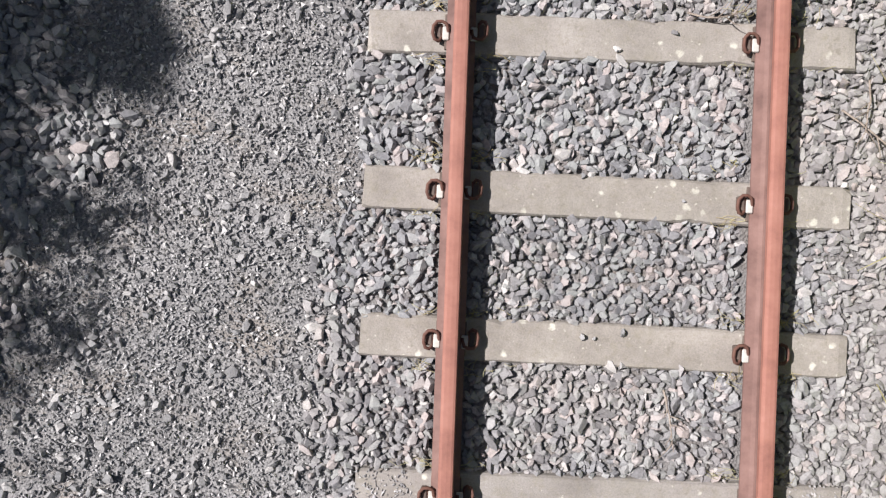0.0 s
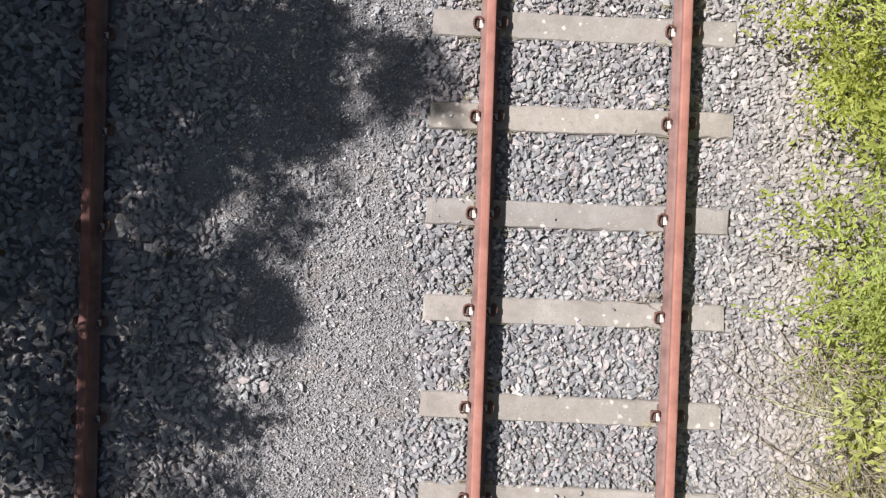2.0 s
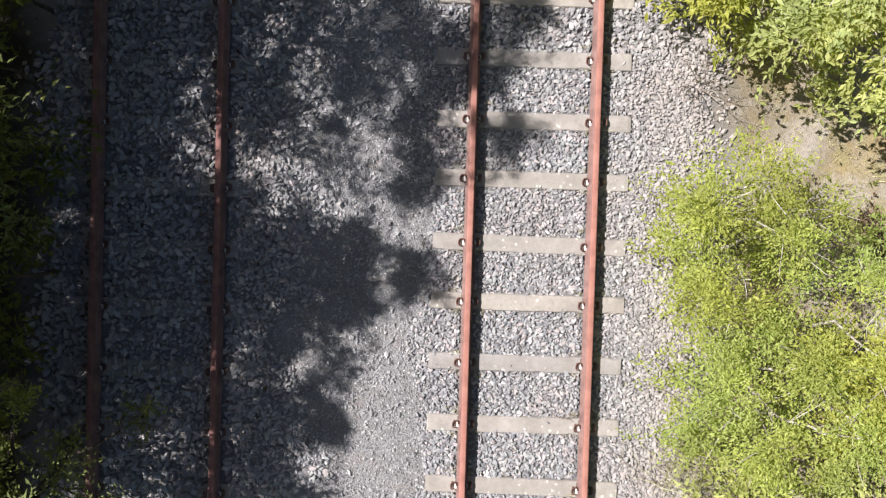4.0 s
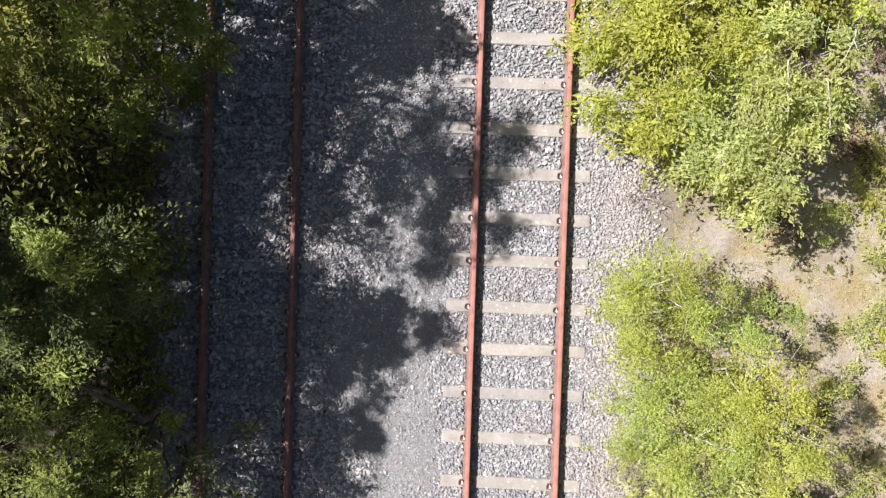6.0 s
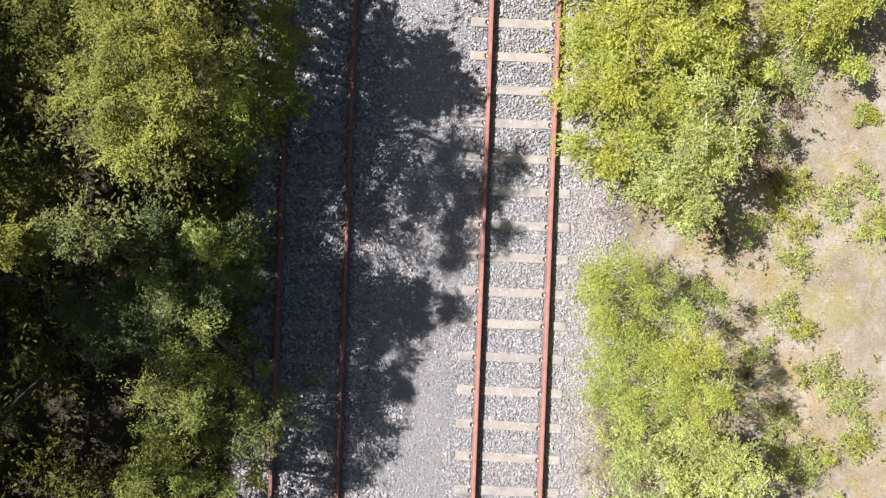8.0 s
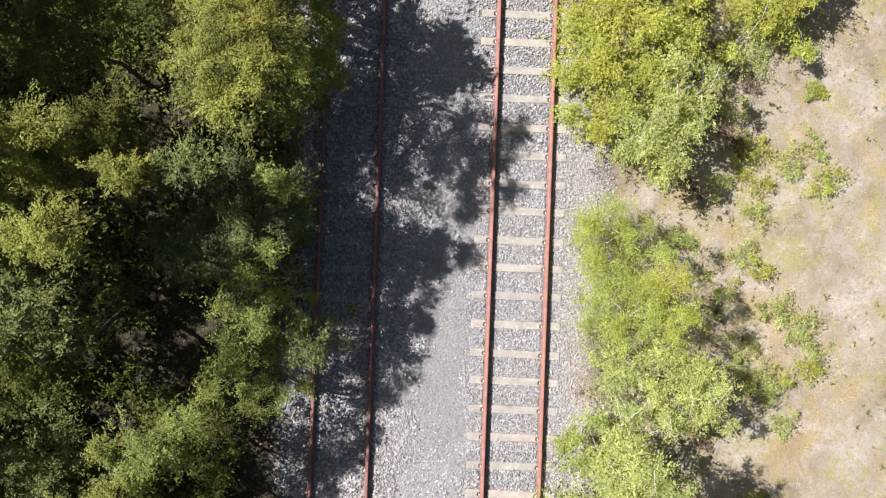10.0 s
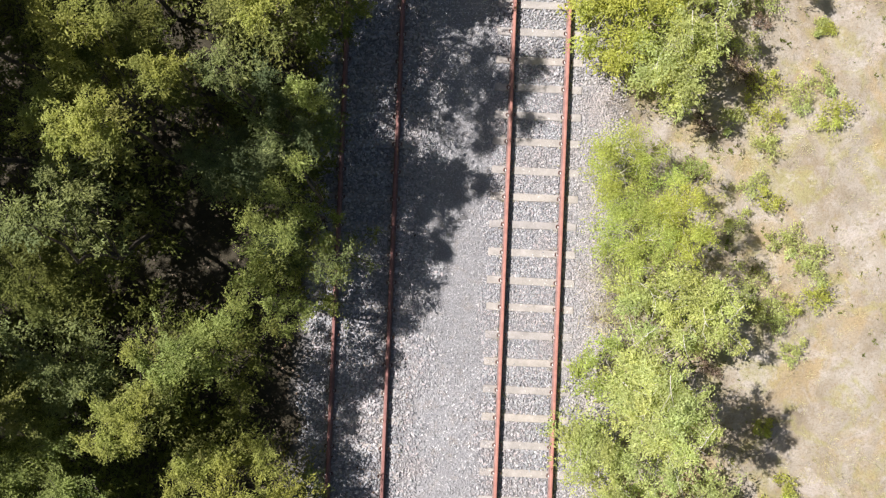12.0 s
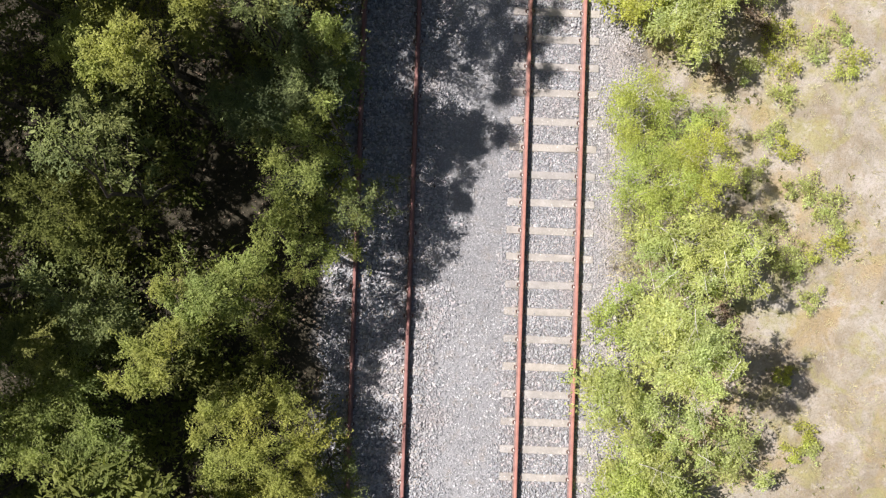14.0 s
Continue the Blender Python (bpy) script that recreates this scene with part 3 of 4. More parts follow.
# ---- plants ----
def leaf_cloud(rng, clumps, leaf, droop=0.3, per=1.0):
    """Leaves on drooping sprays round each clump (x, y, z, radius): vertices and quads."""
    at, ax = [], []
    for cx, cy, cz, r in clumps:
        total = per * 1750 * max(r, 0.25) ** 2 * (0.06 / leaf) ** 1.5
        n = max(9, int(58 * r ** 1.1))
        k = max(6, int(total / n))
        d = rng.standard_normal((n, 3))
        d[:, 2] = np.abs(d[:, 2]) * 0.8 - 0.15
        d /= np.linalg.norm(d, axis=1)[:, None]
        L = r * rng.uniform(0.45, 1.12, n) * rng.lognormal(0.08, 0.32, n).clip(0.6, 1.9)
        s = rng.uniform(0.1, 1.0, (n, k)) ** 0.65
        p = d[:, None] * (L[:, None] * s)[..., None]
        p[..., 2] = p[..., 2] * 0.8 - droop * (L[:, None] * s ** 2.2)
        side = rng.normal(0, 1, (n, k, 3)) * (0.034 + 0.09 * r * (1.15 - s))[..., None]
        at.append((p + side + np.array((cx, cy, cz))).reshape(-1, 3))
        ax.append(np.repeat(d, k, 0))
    at, ax = np.concatenate(at), np.concatenate(ax)
    n = len(at)
    a = ax * 0.9 + rng.standard_normal((n, 3)) * 0.55
    a[:, 2] = a[:, 2] * 0.6 - 0.3
    a /= np.linalg.norm(a, axis=1)[:, None]
    up = rng.standard_normal((n, 3)) * 0.30 + np.array((-0.35, 0.1, 1.0))
    b = np.cross(a, up)
    b /= np.linalg.norm(b, axis=1)[:, None] + 1e-9
    c = np.cross(b, a)
    size = leaf * 1.4 * rng.lognormal(0, 0.3, n)[:, None]
    base, tip = at - a * size * 0.5, at + a * size * 0.5
    mid = at - a * size * 0.08 + c * size * 0.10
    v = np.stack([base, mid + b * size * 0.195, tip, mid - b * size * 0.195], 1).reshape(-1, 3)
    return v, np.arange(4 * n).reshape(n, 4)


def limb(rng, a, b, r0, r1, sag=0.12, n=7):
    a, b = np.array(a, float), np.array(b, float)
    s = np.linspace(0, 1, n)[:, None]
    bend = rng.normal(0, 1, 3) * np.linalg.norm(b - a) * 0.06
    p = a + (b - a) * s + bend * np.sin(np.pi * s) + rng.normal(0, 0.012, (n, 3)) * np.linalg.norm(b - a) * (s * (1 - s) * 4)
    p[:, 2] += sag * np.linalg.norm((b - a)[:2]) * np.sin(np.pi * s[:, 0])
    return p, np.linspace(r0, r1, n)


def build_tree(name, seed, base, clumps, leaf_mat, label, category="tree", leaf=0.075, bark=None, trunk_r=0.09, droop=0.3, per=1.0, group="", stems=1):
    """A tapered trunk, limbs to every clump of the crown, and the crown's leaves."""
    rng = np.random.default_rng(seed)
    bark = bark or BARK
    bx, by = base
    bz = at_ground(bx, by)
    root = new(name)
    root.location = (bx, by, bz)
    cl = np.array(clumps, float) - np.array((bx, by, bz, 0))
    top = cl[np.argmax(cl[:, 2] + 0.3 * cl[:, 3])]
    lines = []
    for s in range(stems):
        o = np.array((rng.normal(0, 0.05 * (stems - 1)), rng.normal(0, 0.05 * (stems - 1)), -0.06))
        goal = top if s == 0 else cl[rng.integers(len(cl))]
        p, r = limb(rng, o, goal[:3] + np.array((0, 0, 0.1 * goal[3])), trunk_r, trunk_r * 0.2, 0.05, 10)
        lines.append((p, r))
    trunk = tubes("trunk", lines, bark, root)
    stem, sr = lines[0]
    for c in cl:
        i = int(np.clip(np.searchsorted(stem[:, 2], c[2] * rng.uniform(0.45, 0.7)), 1, len(stem) - 2))
        main = limb(rng, stem[i], c[:3], sr[i] * 0.42, trunk_r * 0.08)
        twigs = [main]
        for _ in range(3):
            d = rng.standard_normal(3)
            d[2] = abs(d[2]) * 0.5
            d /= np.linalg.norm(d)
            k = rng.integers(3, 7)
            twigs.append(limb(rng, main[0][k], c[:3] + d * c[3] * 0.85, trunk_r * 0.10, 0.004, -0.05, 5))
        tubes("limb", twigs, bark, trunk, "", 4)
    v, f = leaf_cloud(rng, cl, leaf, droop, per)
    place("crown", fast_mesh("crown", v, f), leaf_mat, root, "", False)
    tagged(root, label, category, group)
    return root


def spread(seed, blobs):
    """Breaks large crown masses into smaller, uneven ones."""
    rng = np.random.default_rng(seed)
    out = []
    for x, y, z, r in blobs:
        if r < 0.55:
            out.append((x, y, z, r))
            continue
        out.append((x, y, z - 0.1 * r, r * 0.62))
        n = 5 if r > 0.9 else 4
        a0 = rng.uniform(0, 6.28)
        for i in range(n):
            a, d = a0 + 6.283 * i / n + rng.normal(0, 0.25), r * rng.uniform(0.55, 0.8)
            out.append((x + d * math.cos(a), y + d * math.sin(a), z - r * rng.uniform(0.15, 0.65), r * rng.uniform(0.42, 0.6)))
    return out


# woodland along the shaded track: crown masses as (x, y, height, radius)
SEED = itertools.count(100)


def skirt(seed, clumps, step, low, wide):
    """Foliage that hangs below each crown mass, down to the height low."""
    rng = np.random.default_rng(seed)
    out = []
    for x, y, z, r in clumps:
        h = z - step * rng.uniform(0.7, 1.1)
        while h > max(low, 0.75 * z if z > 6.5 else 0.5 * z if z > 5.3 else 0.0):
            out.append((x + rng.normal(0, 0.3) * r - 0.1, y + rng.normal(0, 0.35) * r, h, r * wide * rng.uniform(0.85, 1.25)))
            h -= step * rng.uniform(0.9, 1.4)
    return out


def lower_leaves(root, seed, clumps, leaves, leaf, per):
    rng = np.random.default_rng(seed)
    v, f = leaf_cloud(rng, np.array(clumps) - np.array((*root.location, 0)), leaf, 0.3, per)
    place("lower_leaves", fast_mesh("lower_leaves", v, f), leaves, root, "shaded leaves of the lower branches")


def wood_tree(leaves, base, clumps, label, per=0.0, inner=-5.7):
    """A tree of the wood; foliage hangs down to the shrubs only on the side beyond inner."""
    n = next(SEED)
    airy = leaves in (LEAF_GREY, LEAF_TEAL_SHADE)
    tree = build_tree("tree", n, base, clumps, leaves, label, "tree", 0.036, BARK, 0.045 + 0.004 * len(clumps), 0.32, per or (1.3 if leaves is LEAF_GREY else 2.2), "trees of the wood")
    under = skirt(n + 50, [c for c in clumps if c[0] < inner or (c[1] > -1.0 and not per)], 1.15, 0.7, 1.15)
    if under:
        # most lower foliage takes a darker leaf material: shade put into the colour
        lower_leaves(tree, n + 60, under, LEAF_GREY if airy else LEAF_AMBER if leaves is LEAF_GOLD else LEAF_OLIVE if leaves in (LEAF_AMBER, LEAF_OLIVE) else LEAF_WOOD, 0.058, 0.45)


def back_tree(leaves, base, blobs, label):
    n = next(SEED)
    lift = 2.4 if base[0] < -12 else 0.0
    build_tree("tree", n, base, spread(n + 100, [(x, y, z + lift, r) for x, y, z, r in blobs]), leaves, label, "tree", 0.13, BARK, 0.075, 0.32, 1.0, "trees of the wood")



wood_tree(LEAF_GOLD, (-6.76, 2.90), [(-6.44, 3.03, 6.3, 0.68), (-6.67, 2.09, 6.3, 0.58), (-6.32, 1.48, 6.0, 0.59), (-5.64, 2.99, 6.2, 0.52), (-5.58, 2.08, 6.5, 0.49), (-6.72, 3.95, 6.2, 0.62), (-5.67, 3.79, 6.6, 0.57), (-7.09, 2.62, 6.2, 0.27), (-7.4, 2.11, 6.0, 0.21)],
          "tall yellow-green broadleaf tree beside the shaded track")
wood_tree(LEAF_MID, (-5.75, 3.82), [(-5.58, 3.81, 2.4, 0.55), (-5.1, 3.39, 2.0, 0.54), (-5.35, 2.57, 2.0, 0.49), (-4.93, 4.21, 2.0, 0.46), (-5.78, 2.01, 2.4, 0.47), (-5.28, 4.62, 2.4, 0.53), (-4.81, 2.95, 1.6, 0.36), (-5.14, 5.36, 2.2, 0.53)],
          "low dark green tree under a taller crown")
wood_tree(LEAF_LIME, (-5.75, 2.70), [(-5.13, 2.44, 4.9, 0.3), (-5.48, 2.78, 4.5, 0.23), (-5.03, 2.7, 4.4, 0.21)],
          "slender lime-green tree leaning towards the track")
wood_tree(LEAF_GREY, (-7.34, 0.35), [(-6.7, 0.37, 6.7, 0.4), (-7.05, 0.06, 6.3, 0.27), (-6.62, 0.13, 6.2, 0.25), (-7.35, 0.33, 6.3, 0.19)],
          "thin grey-green tree with loose feathery crown")
wood_tree(LEAF_LIME, (-5.94, 0.21), [(-5.52, 0.17, 4.9, 0.34), (-5.35, -0.13, 4.7, 0.25), (-5.89, 0.24, 4.6, 0.25)],
          "fresh green young tree at the edge of the wood")
wood_tree(LEAF_GREY, (-6.70, -0.58), [(-6.29, -0.65, 4.7, 0.3), (-6.62, -0.43, 4.6, 0.23), (-6.18, -0.99, 4.4, 0.23)],
          "slim grey-green tree with thin sprays")
wood_tree(LEAF_TEAL_SHADE, (-6.33, -0.34), [(-6.3, -0.87, 4.0, 0.43), (-6.06, -1.16, 3.7, 0.39), (-6.52, -1.24, 4.0, 0.36), (-5.33, 0.19, 3.9, 0.41), (-5.66, -0.55, 4.2, 0.43), (-6.16, -0.11, 4.4, 0.42), (-6.47, 0.39, 4.6, 0.42), (-5.25, -0.46, 3.6, 0.34)],
          "blue-green tree behind the shaded track, shade in its leaf colour")
wood_tree(LEAF_TEAL_SHADE, (-7.49, -1.08), [(-7.73, -1.28, 4.0, 0.55), (-7.14, -0.9, 4.0, 0.48), (-8.26, -1.06, 3.9, 0.36), (-6.93, -1.62, 3.8, 0.49), (-7.65, -1.83, 3.8, 0.41), (-6.4, -0.55, 3.2, 0.43), (-6.12, -0.85, 3.0, 0.38)],
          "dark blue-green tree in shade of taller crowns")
wood_tree(LEAF_MID, (-6.32, -2.60), [(-5.74, -1.31, 4.15, 0.38), (-6.27, -1.89, 3.95, 0.53), (-5.76, -2.37, 2.95, 0.51), (-6.79, -2.47, 3.75, 0.49), (-6.07, -2.82, 3.65, 0.56), (-5.3, -3.1, 2.55, 0.47), (-6.7, -3.35, 3.55, 0.49), (-5.98, -3.61, 2.35, 0.48), (-4.99, -3.7, 1.95, 0.32), (-5.07, -2.41, 2.15, 0.29)],
          "broad fresh green tree overhanging the shaded rails", 1.35, -6.3)
wood_tree(LEAF_MID, (-6.58, -4.34), [(-6.87, -3.97, 3.9, 0.43), (-7.1, -4.44, 3.7, 0.32), (-6.35, -4.53, 2.8, 0.49), (-6.62, -3.97, 3.5, 0.37), (-5.77, -4.7, 2.5, 0.42), (-5.11, -4.51, 2.2, 0.35), (-6.16, -5.17, 2.2, 0.32)],
          "yellow-green leafy tree close to the shaded rails", 1.4, -6.6)
wood_tree(LEAF_GREY, (-5.75, -3.41), [(-5.14, -3.41, 3.0, 0.34), (-4.72, -3.23, 2.8, 0.27), (-5.41, -3.77, 3.0, 0.34), (-4.92, -3.9, 2.8, 0.27), (-4.73, -3.06, 1.95, 0.47), (-4.24, -3.51, 1.85, 0.25), (-4.99, -3.63, 1.95, 0.44), (-5.27, -4.42, 1.75, 0.36), (-4.18, -2.71, 1.35, 0.29)],
          "thin airy grey-green tree beside the shaded rails", 0.62, -9.0)
wood_tree(LEAF_MID, (-8.39, -5.54), [(-8.11, -5.53, 4.6, 0.61), (-7.52, -5.15, 4.4, 0.49), (-8.4, -6.25, 4.2, 0.5), (-8.79, -5.76, 4.4, 0.42), (-7.72, -5.88, 3.8, 0.43), (-7.27, -4.84, 4.2, 0.27)],
          "fresh green tree among darker trees")
wood_tree(LEAF_GOLD, (-9.59, -6.86), [(-9.1, -6.87, 4.9, 0.5), (-9.52, -7.53, 4.6, 0.44), (-8.73, -6.45, 4.8, 0.36), (-8.95, -5.49, 4.8, 0.31), (-9.08, -7.55, 4.4, 0.42), (-9.5, -6.78, 4.8, 0.34), (-10.06, -7.59, 4.4, 0.25)],
          "yellow-green tree with drooping sprays")
wood_tree(LEAF_GOLD, (-7.52, -9.42), [(-8.24, -8.49, 3.0, 0.61), (-7.5, -8.31, 2.8, 0.59), (-6.66, -8.38, 2.3, 0.64), (-7.45, -9.45, 2.8, 0.76), (-8.17, -9.94, 2.8, 0.62), (-6.35, -9.5, 2.2, 0.67), (-8.55, -9.1, 3.0, 0.37), (-6.83, -10.29, 2.4, 0.69), (-6.08, -10.38, 2.0, 0.56), (-7.86, -10.8, 2.6, 0.68)],
          "yellow-olive bushy tree near the rails")
wood_tree(LEAF_GREY, (-5.60, -10.09), [(-5.48, -9.48, 1.0, 0.44), (-5.24, -10.24, 0.9, 0.42), (-5.73, -9.07, 0.9, 0.3), (-5.78, -10.32, 1.2, 0.44), (-5.21, -10.98, 0.9, 0.51)],
          "low grey-green shrub beside the shaded track")
wood_tree(LEAF_GOLD, (-9.43, -1.10), [(-8.84, -1.15, 7.6, 0.5), (-8.46, -1.34, 7.4, 0.36), (-9.33, -1.19, 7.5, 0.34), (-9.04, -1.52, 7.2, 0.29), (-8.68, -0.78, 7.4, 0.26)],
          "golden-green tall tree in the wood")
wood_tree(LEAF_GOLD, (-10.20, 0.08), [(-9.4, 0.66, 7.2, 0.54), (-9.68, 0.14, 7.0, 0.51), (-8.85, 0.73, 7.2, 0.28), (-9.91, -0.51, 6.8, 0.47), (-9.36, -0.19, 6.6, 0.42), (-8.96, 0.4, 6.6, 0.27), (-10.12, 0.94, 7.0, 0.41), (-10.32, -0.96, 6.6, 0.38), (-9.72, -1.27, 6.8, 0.41)],
          "broad golden-olive tree deep in the wood")
wood_tree(LEAF_GOLD, (-8.50, 0.11), [(-8.03, 0.01, 6.8, 0.37), (-7.71, 0.12, 6.7, 0.29), (-8.37, 0.16, 6.6, 0.21), (-8.01, -0.18, 6.3, 0.28)],
          "yellow-green slender tree in the wood")
wood_tree(LEAF_GREY, (-10.29, -2.55), [(-9.68, -2.77, 8.0, 0.43), (-10.1, -3.05, 7.6, 0.28), (-9.38, -2.31, 6.6, 0.32), (-9.28, -2.92, 6.4, 0.2), (-9.4, -3.35, 6.2, 0.15), (-9.98, -2.06, 6.6, 0.28), (-9.74, -2.7, 6.6, 0.26)],
          "pale grey-green tall tree in the wood")
wood_tree(LEAF_OLIVE, (-11.57, -3.82), [(-10.94, -3.49, 5.2, 0.7), (-10.64, -3.99, 4.8, 0.41), (-11.54, -4.33, 5.0, 0.67), (-11.54, -3.53, 5.4, 0.53), (-10.34, -3.39, 5.0, 0.29), (-11.11, -4.67, 4.4, 0.47)],
          "dim olive-green tree in the wood")
wood_tree(LEAF_GREY, (-11.40, -6.00), [(-10.87, -6.02, 4.4, 0.59), (-10.39, -6.39, 4.2, 0.45), (-11.49, -5.86, 4.4, 0.44), (-10.9, -6.81, 4.0, 0.45), (-11.83, -5.43, 4.6, 0.44)],
          "dim grey-green tree with loose sprays")
wood_tree(LEAF_AMBER, (-12.41, -6.76), [(-11.61, -6.78, 4.9, 0.6), (-12.04, -6.51, 4.8, 0.48), (-11.4, -7.12, 4.6, 0.41), (-12.56, -6.98, 5.0, 0.71)],
          "golden-olive rounded tree in the wood")
wood_tree(LEAF_MID, (-11.82, -8.87), [(-11.9, -8.37, 3.9, 0.76), (-11.21, -7.86, 3.8, 0.59), (-10.88, -8.78, 3.6, 0.65), (-12.16, -9.42, 3.8, 0.77), (-11.1, -9.69, 3.6, 0.7), (-10.3, -9.33, 3.4, 0.52), (-12.85, -8.6, 4.2, 0.75), (-9.83, -10.02, 3.2, 0.53)],
          "dim mid-green tree with wide low crown")
wood_tree(LEAF_OLIVE, (-10.10, 3.05), [(-9.83, 3.07, 5.8, 0.64), (-9.19, 3.37, 5.6, 0.54), (-8.39, 3.23, 5.4, 0.44), (-10.12, 2.2, 5.8, 0.53), (-9.47, 2.64, 5.4, 0.44), (-8.16, 3.75, 5.2, 0.4), (-10.77, 2.76, 6.0, 0.63)],
          "olive-green tree in the dense wood")
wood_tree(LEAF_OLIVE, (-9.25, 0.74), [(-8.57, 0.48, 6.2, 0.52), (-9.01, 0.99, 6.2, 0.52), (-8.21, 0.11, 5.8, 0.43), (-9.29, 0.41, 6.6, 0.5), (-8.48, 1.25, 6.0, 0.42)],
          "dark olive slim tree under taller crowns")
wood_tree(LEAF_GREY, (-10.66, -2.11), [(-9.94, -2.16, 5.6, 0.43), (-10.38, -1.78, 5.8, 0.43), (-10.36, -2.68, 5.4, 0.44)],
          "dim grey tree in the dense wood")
# low foliage added beneath the crowns to deepen shade on track and walkway
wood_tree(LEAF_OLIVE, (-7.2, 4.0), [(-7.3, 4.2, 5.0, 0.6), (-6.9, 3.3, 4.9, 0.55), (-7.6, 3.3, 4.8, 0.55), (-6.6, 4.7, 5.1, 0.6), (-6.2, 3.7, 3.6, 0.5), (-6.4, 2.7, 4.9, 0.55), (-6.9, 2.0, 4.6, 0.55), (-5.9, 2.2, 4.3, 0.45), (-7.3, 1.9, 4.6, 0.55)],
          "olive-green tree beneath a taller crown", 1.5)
wood_tree(LEAF_TEAL_SHADE, (-6.6, -3.2), [(-6.1, -2.9, 2.6, 0.48), (-6.0, -3.6, 2.3, 0.45), (-6.6, -3.3, 2.9, 0.5), (-6.3, -2.3, 2.6, 0.45)],
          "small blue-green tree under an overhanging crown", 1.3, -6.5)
# dark olive leaves here stand in for shade on a partly sunlit crown
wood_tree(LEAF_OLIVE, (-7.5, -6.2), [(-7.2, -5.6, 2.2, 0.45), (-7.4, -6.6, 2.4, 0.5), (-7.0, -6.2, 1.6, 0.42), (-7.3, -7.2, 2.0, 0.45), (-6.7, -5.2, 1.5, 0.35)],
          "low olive tree at the edge of the wood, dark for shade", 1.3, -6.8)
back_tree(LEAF_OLIVE, (-14.4, 3.6), [(-14.2, 3.3, 5.2, 1.6), (-13.2, 2.6, 5.8, 1.2)], "tall olive tree at the back of the wood")
back_tree(LEAF_OLIVE, (-13.4, -1.2), [(-13.2, -1.2, 6.4, 1.55), (-12.6, 0.2, 6.0, 1.03), (-14.6, -2.2, 6.2, 1.34)], "tall dark olive tree at the back of the wood")
back_tree(LEAF_GREY, (-14.0, -5.6), [(-13.8, -5.6, 4.4, 1.55), (-14.9, -6.8, 4.4, 1.34), (-13.0, -6.6, 4.0, 0.93)], "grey-green tree at the back of the wood")
back_tree(LEAF_OLIVE, (-12.6, 3.4), [(-12.2, 3.2, 6.4, 1.55), (-11.2, 4.4, 5.8, 1.13), (-13.6, 2.2, 6.0, 1.24)], "tall olive tree at the back of the wood")
back_tree(LEAF_WOOD, (-7.6, 5.8), [(-7.2, 5.6, 6.2, 1.34), (-6.0, 5.2, 5.2, 0.93), (-8.4, 6.6, 5.8, 1.13)], "fresh green broadleaf tree beside the track")
back_tree(LEAF_OLIVE, (-10.2, 7.2), [(-10.0, 6.8, 6.0, 1.55), (-11.4, 7.6, 6.0, 1.34)], "olive-green tree in the wood")
back_tree(LEAF_OLIVE, (-6.6, 8.9), [(-6.4, 8.8, 5.6, 1.45), (-5.4, 8.0, 4.2, 0.83)], "olive-green tree beside the shaded track")
back_tree(LEAF_OLIVE, (-9.6, -11.4), [(-9.4, -11.2, 4.8, 1.55), (-10.6, -10.4, 4.4, 1.13), (-8.2, -12.2, 4.0, 1.03)], "olive-green tree in the wood")
back_tree(LEAF_GREY, (-13.4, -10.8), [(-13.2, -10.8, 5.2, 1.66), (-14.6, -11.6, 5.4, 1.24)], "grey-green tree at the back of the wood")
back_tree(LEAF_OLIVE, (-6.4, -12.6), [(-6.3, -12.4, 3.8, 1.24), (-5.6, -13.4, 3.0, 0.83)], "olive-green bushy tree beside the shaded track")
back_tree(LEAF_OLIVE, (-12.6, 1.4), [(-12.5, 1.2, 7.2, 1.4), (-12.4, -0.2, 6.8, 1.1)], "tall olive tree in the dense wood")
back_tree(LEAF_OLIVE, (-15.6, 1.6), [(-15.4, 1.4, 6.6, 1.66), (-16.4, -0.4, 6.4, 1.45)], "tall olive tree at the back of the wood")
back_tree(LEAF_OLIVE, (-16.6, -8.6), [(-16.4, -8.4, 5.0, 1.75)], "tall olive tree at the back of the wood")

for i, y in enumerate((-13.5, -9.8, -6.2, -2.6, 1.0, 4.6, 8.2, 11.5)):
    x = -18.6 - 0.9 * (i % 2)
    build_tree("tree", 160 + i, (x, y), spread(260 + i, [(x + 0.4, y, 8.6, 2.0), (x - 0.8, y + 1.2, 7.4, 1.6), (x + 0.9, y - 1.4, 7.2, 1.6)]), LEAF_OLIVE,
               "tall broad olive-green tree deep in the wood", "tree", 0.19, BARK, 0.15, 0.3, 0.8, "trees of the wood")


# shaded shrubs under the trees; their dark leaf colour carries some of the shade
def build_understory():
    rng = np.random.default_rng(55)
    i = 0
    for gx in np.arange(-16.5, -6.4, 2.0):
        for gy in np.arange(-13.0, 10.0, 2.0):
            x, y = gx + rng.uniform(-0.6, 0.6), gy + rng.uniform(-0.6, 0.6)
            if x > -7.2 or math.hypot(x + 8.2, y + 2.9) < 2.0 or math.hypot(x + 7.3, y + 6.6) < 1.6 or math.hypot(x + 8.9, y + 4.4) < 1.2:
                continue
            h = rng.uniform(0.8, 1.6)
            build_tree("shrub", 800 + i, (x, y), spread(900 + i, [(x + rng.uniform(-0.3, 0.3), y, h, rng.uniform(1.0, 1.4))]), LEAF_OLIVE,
                       "leafy shrub under the trees, dark green for shade", "shrub", 0.085, BARK, 0.03, 0.25, 0.55, "shrubs under the trees")
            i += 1


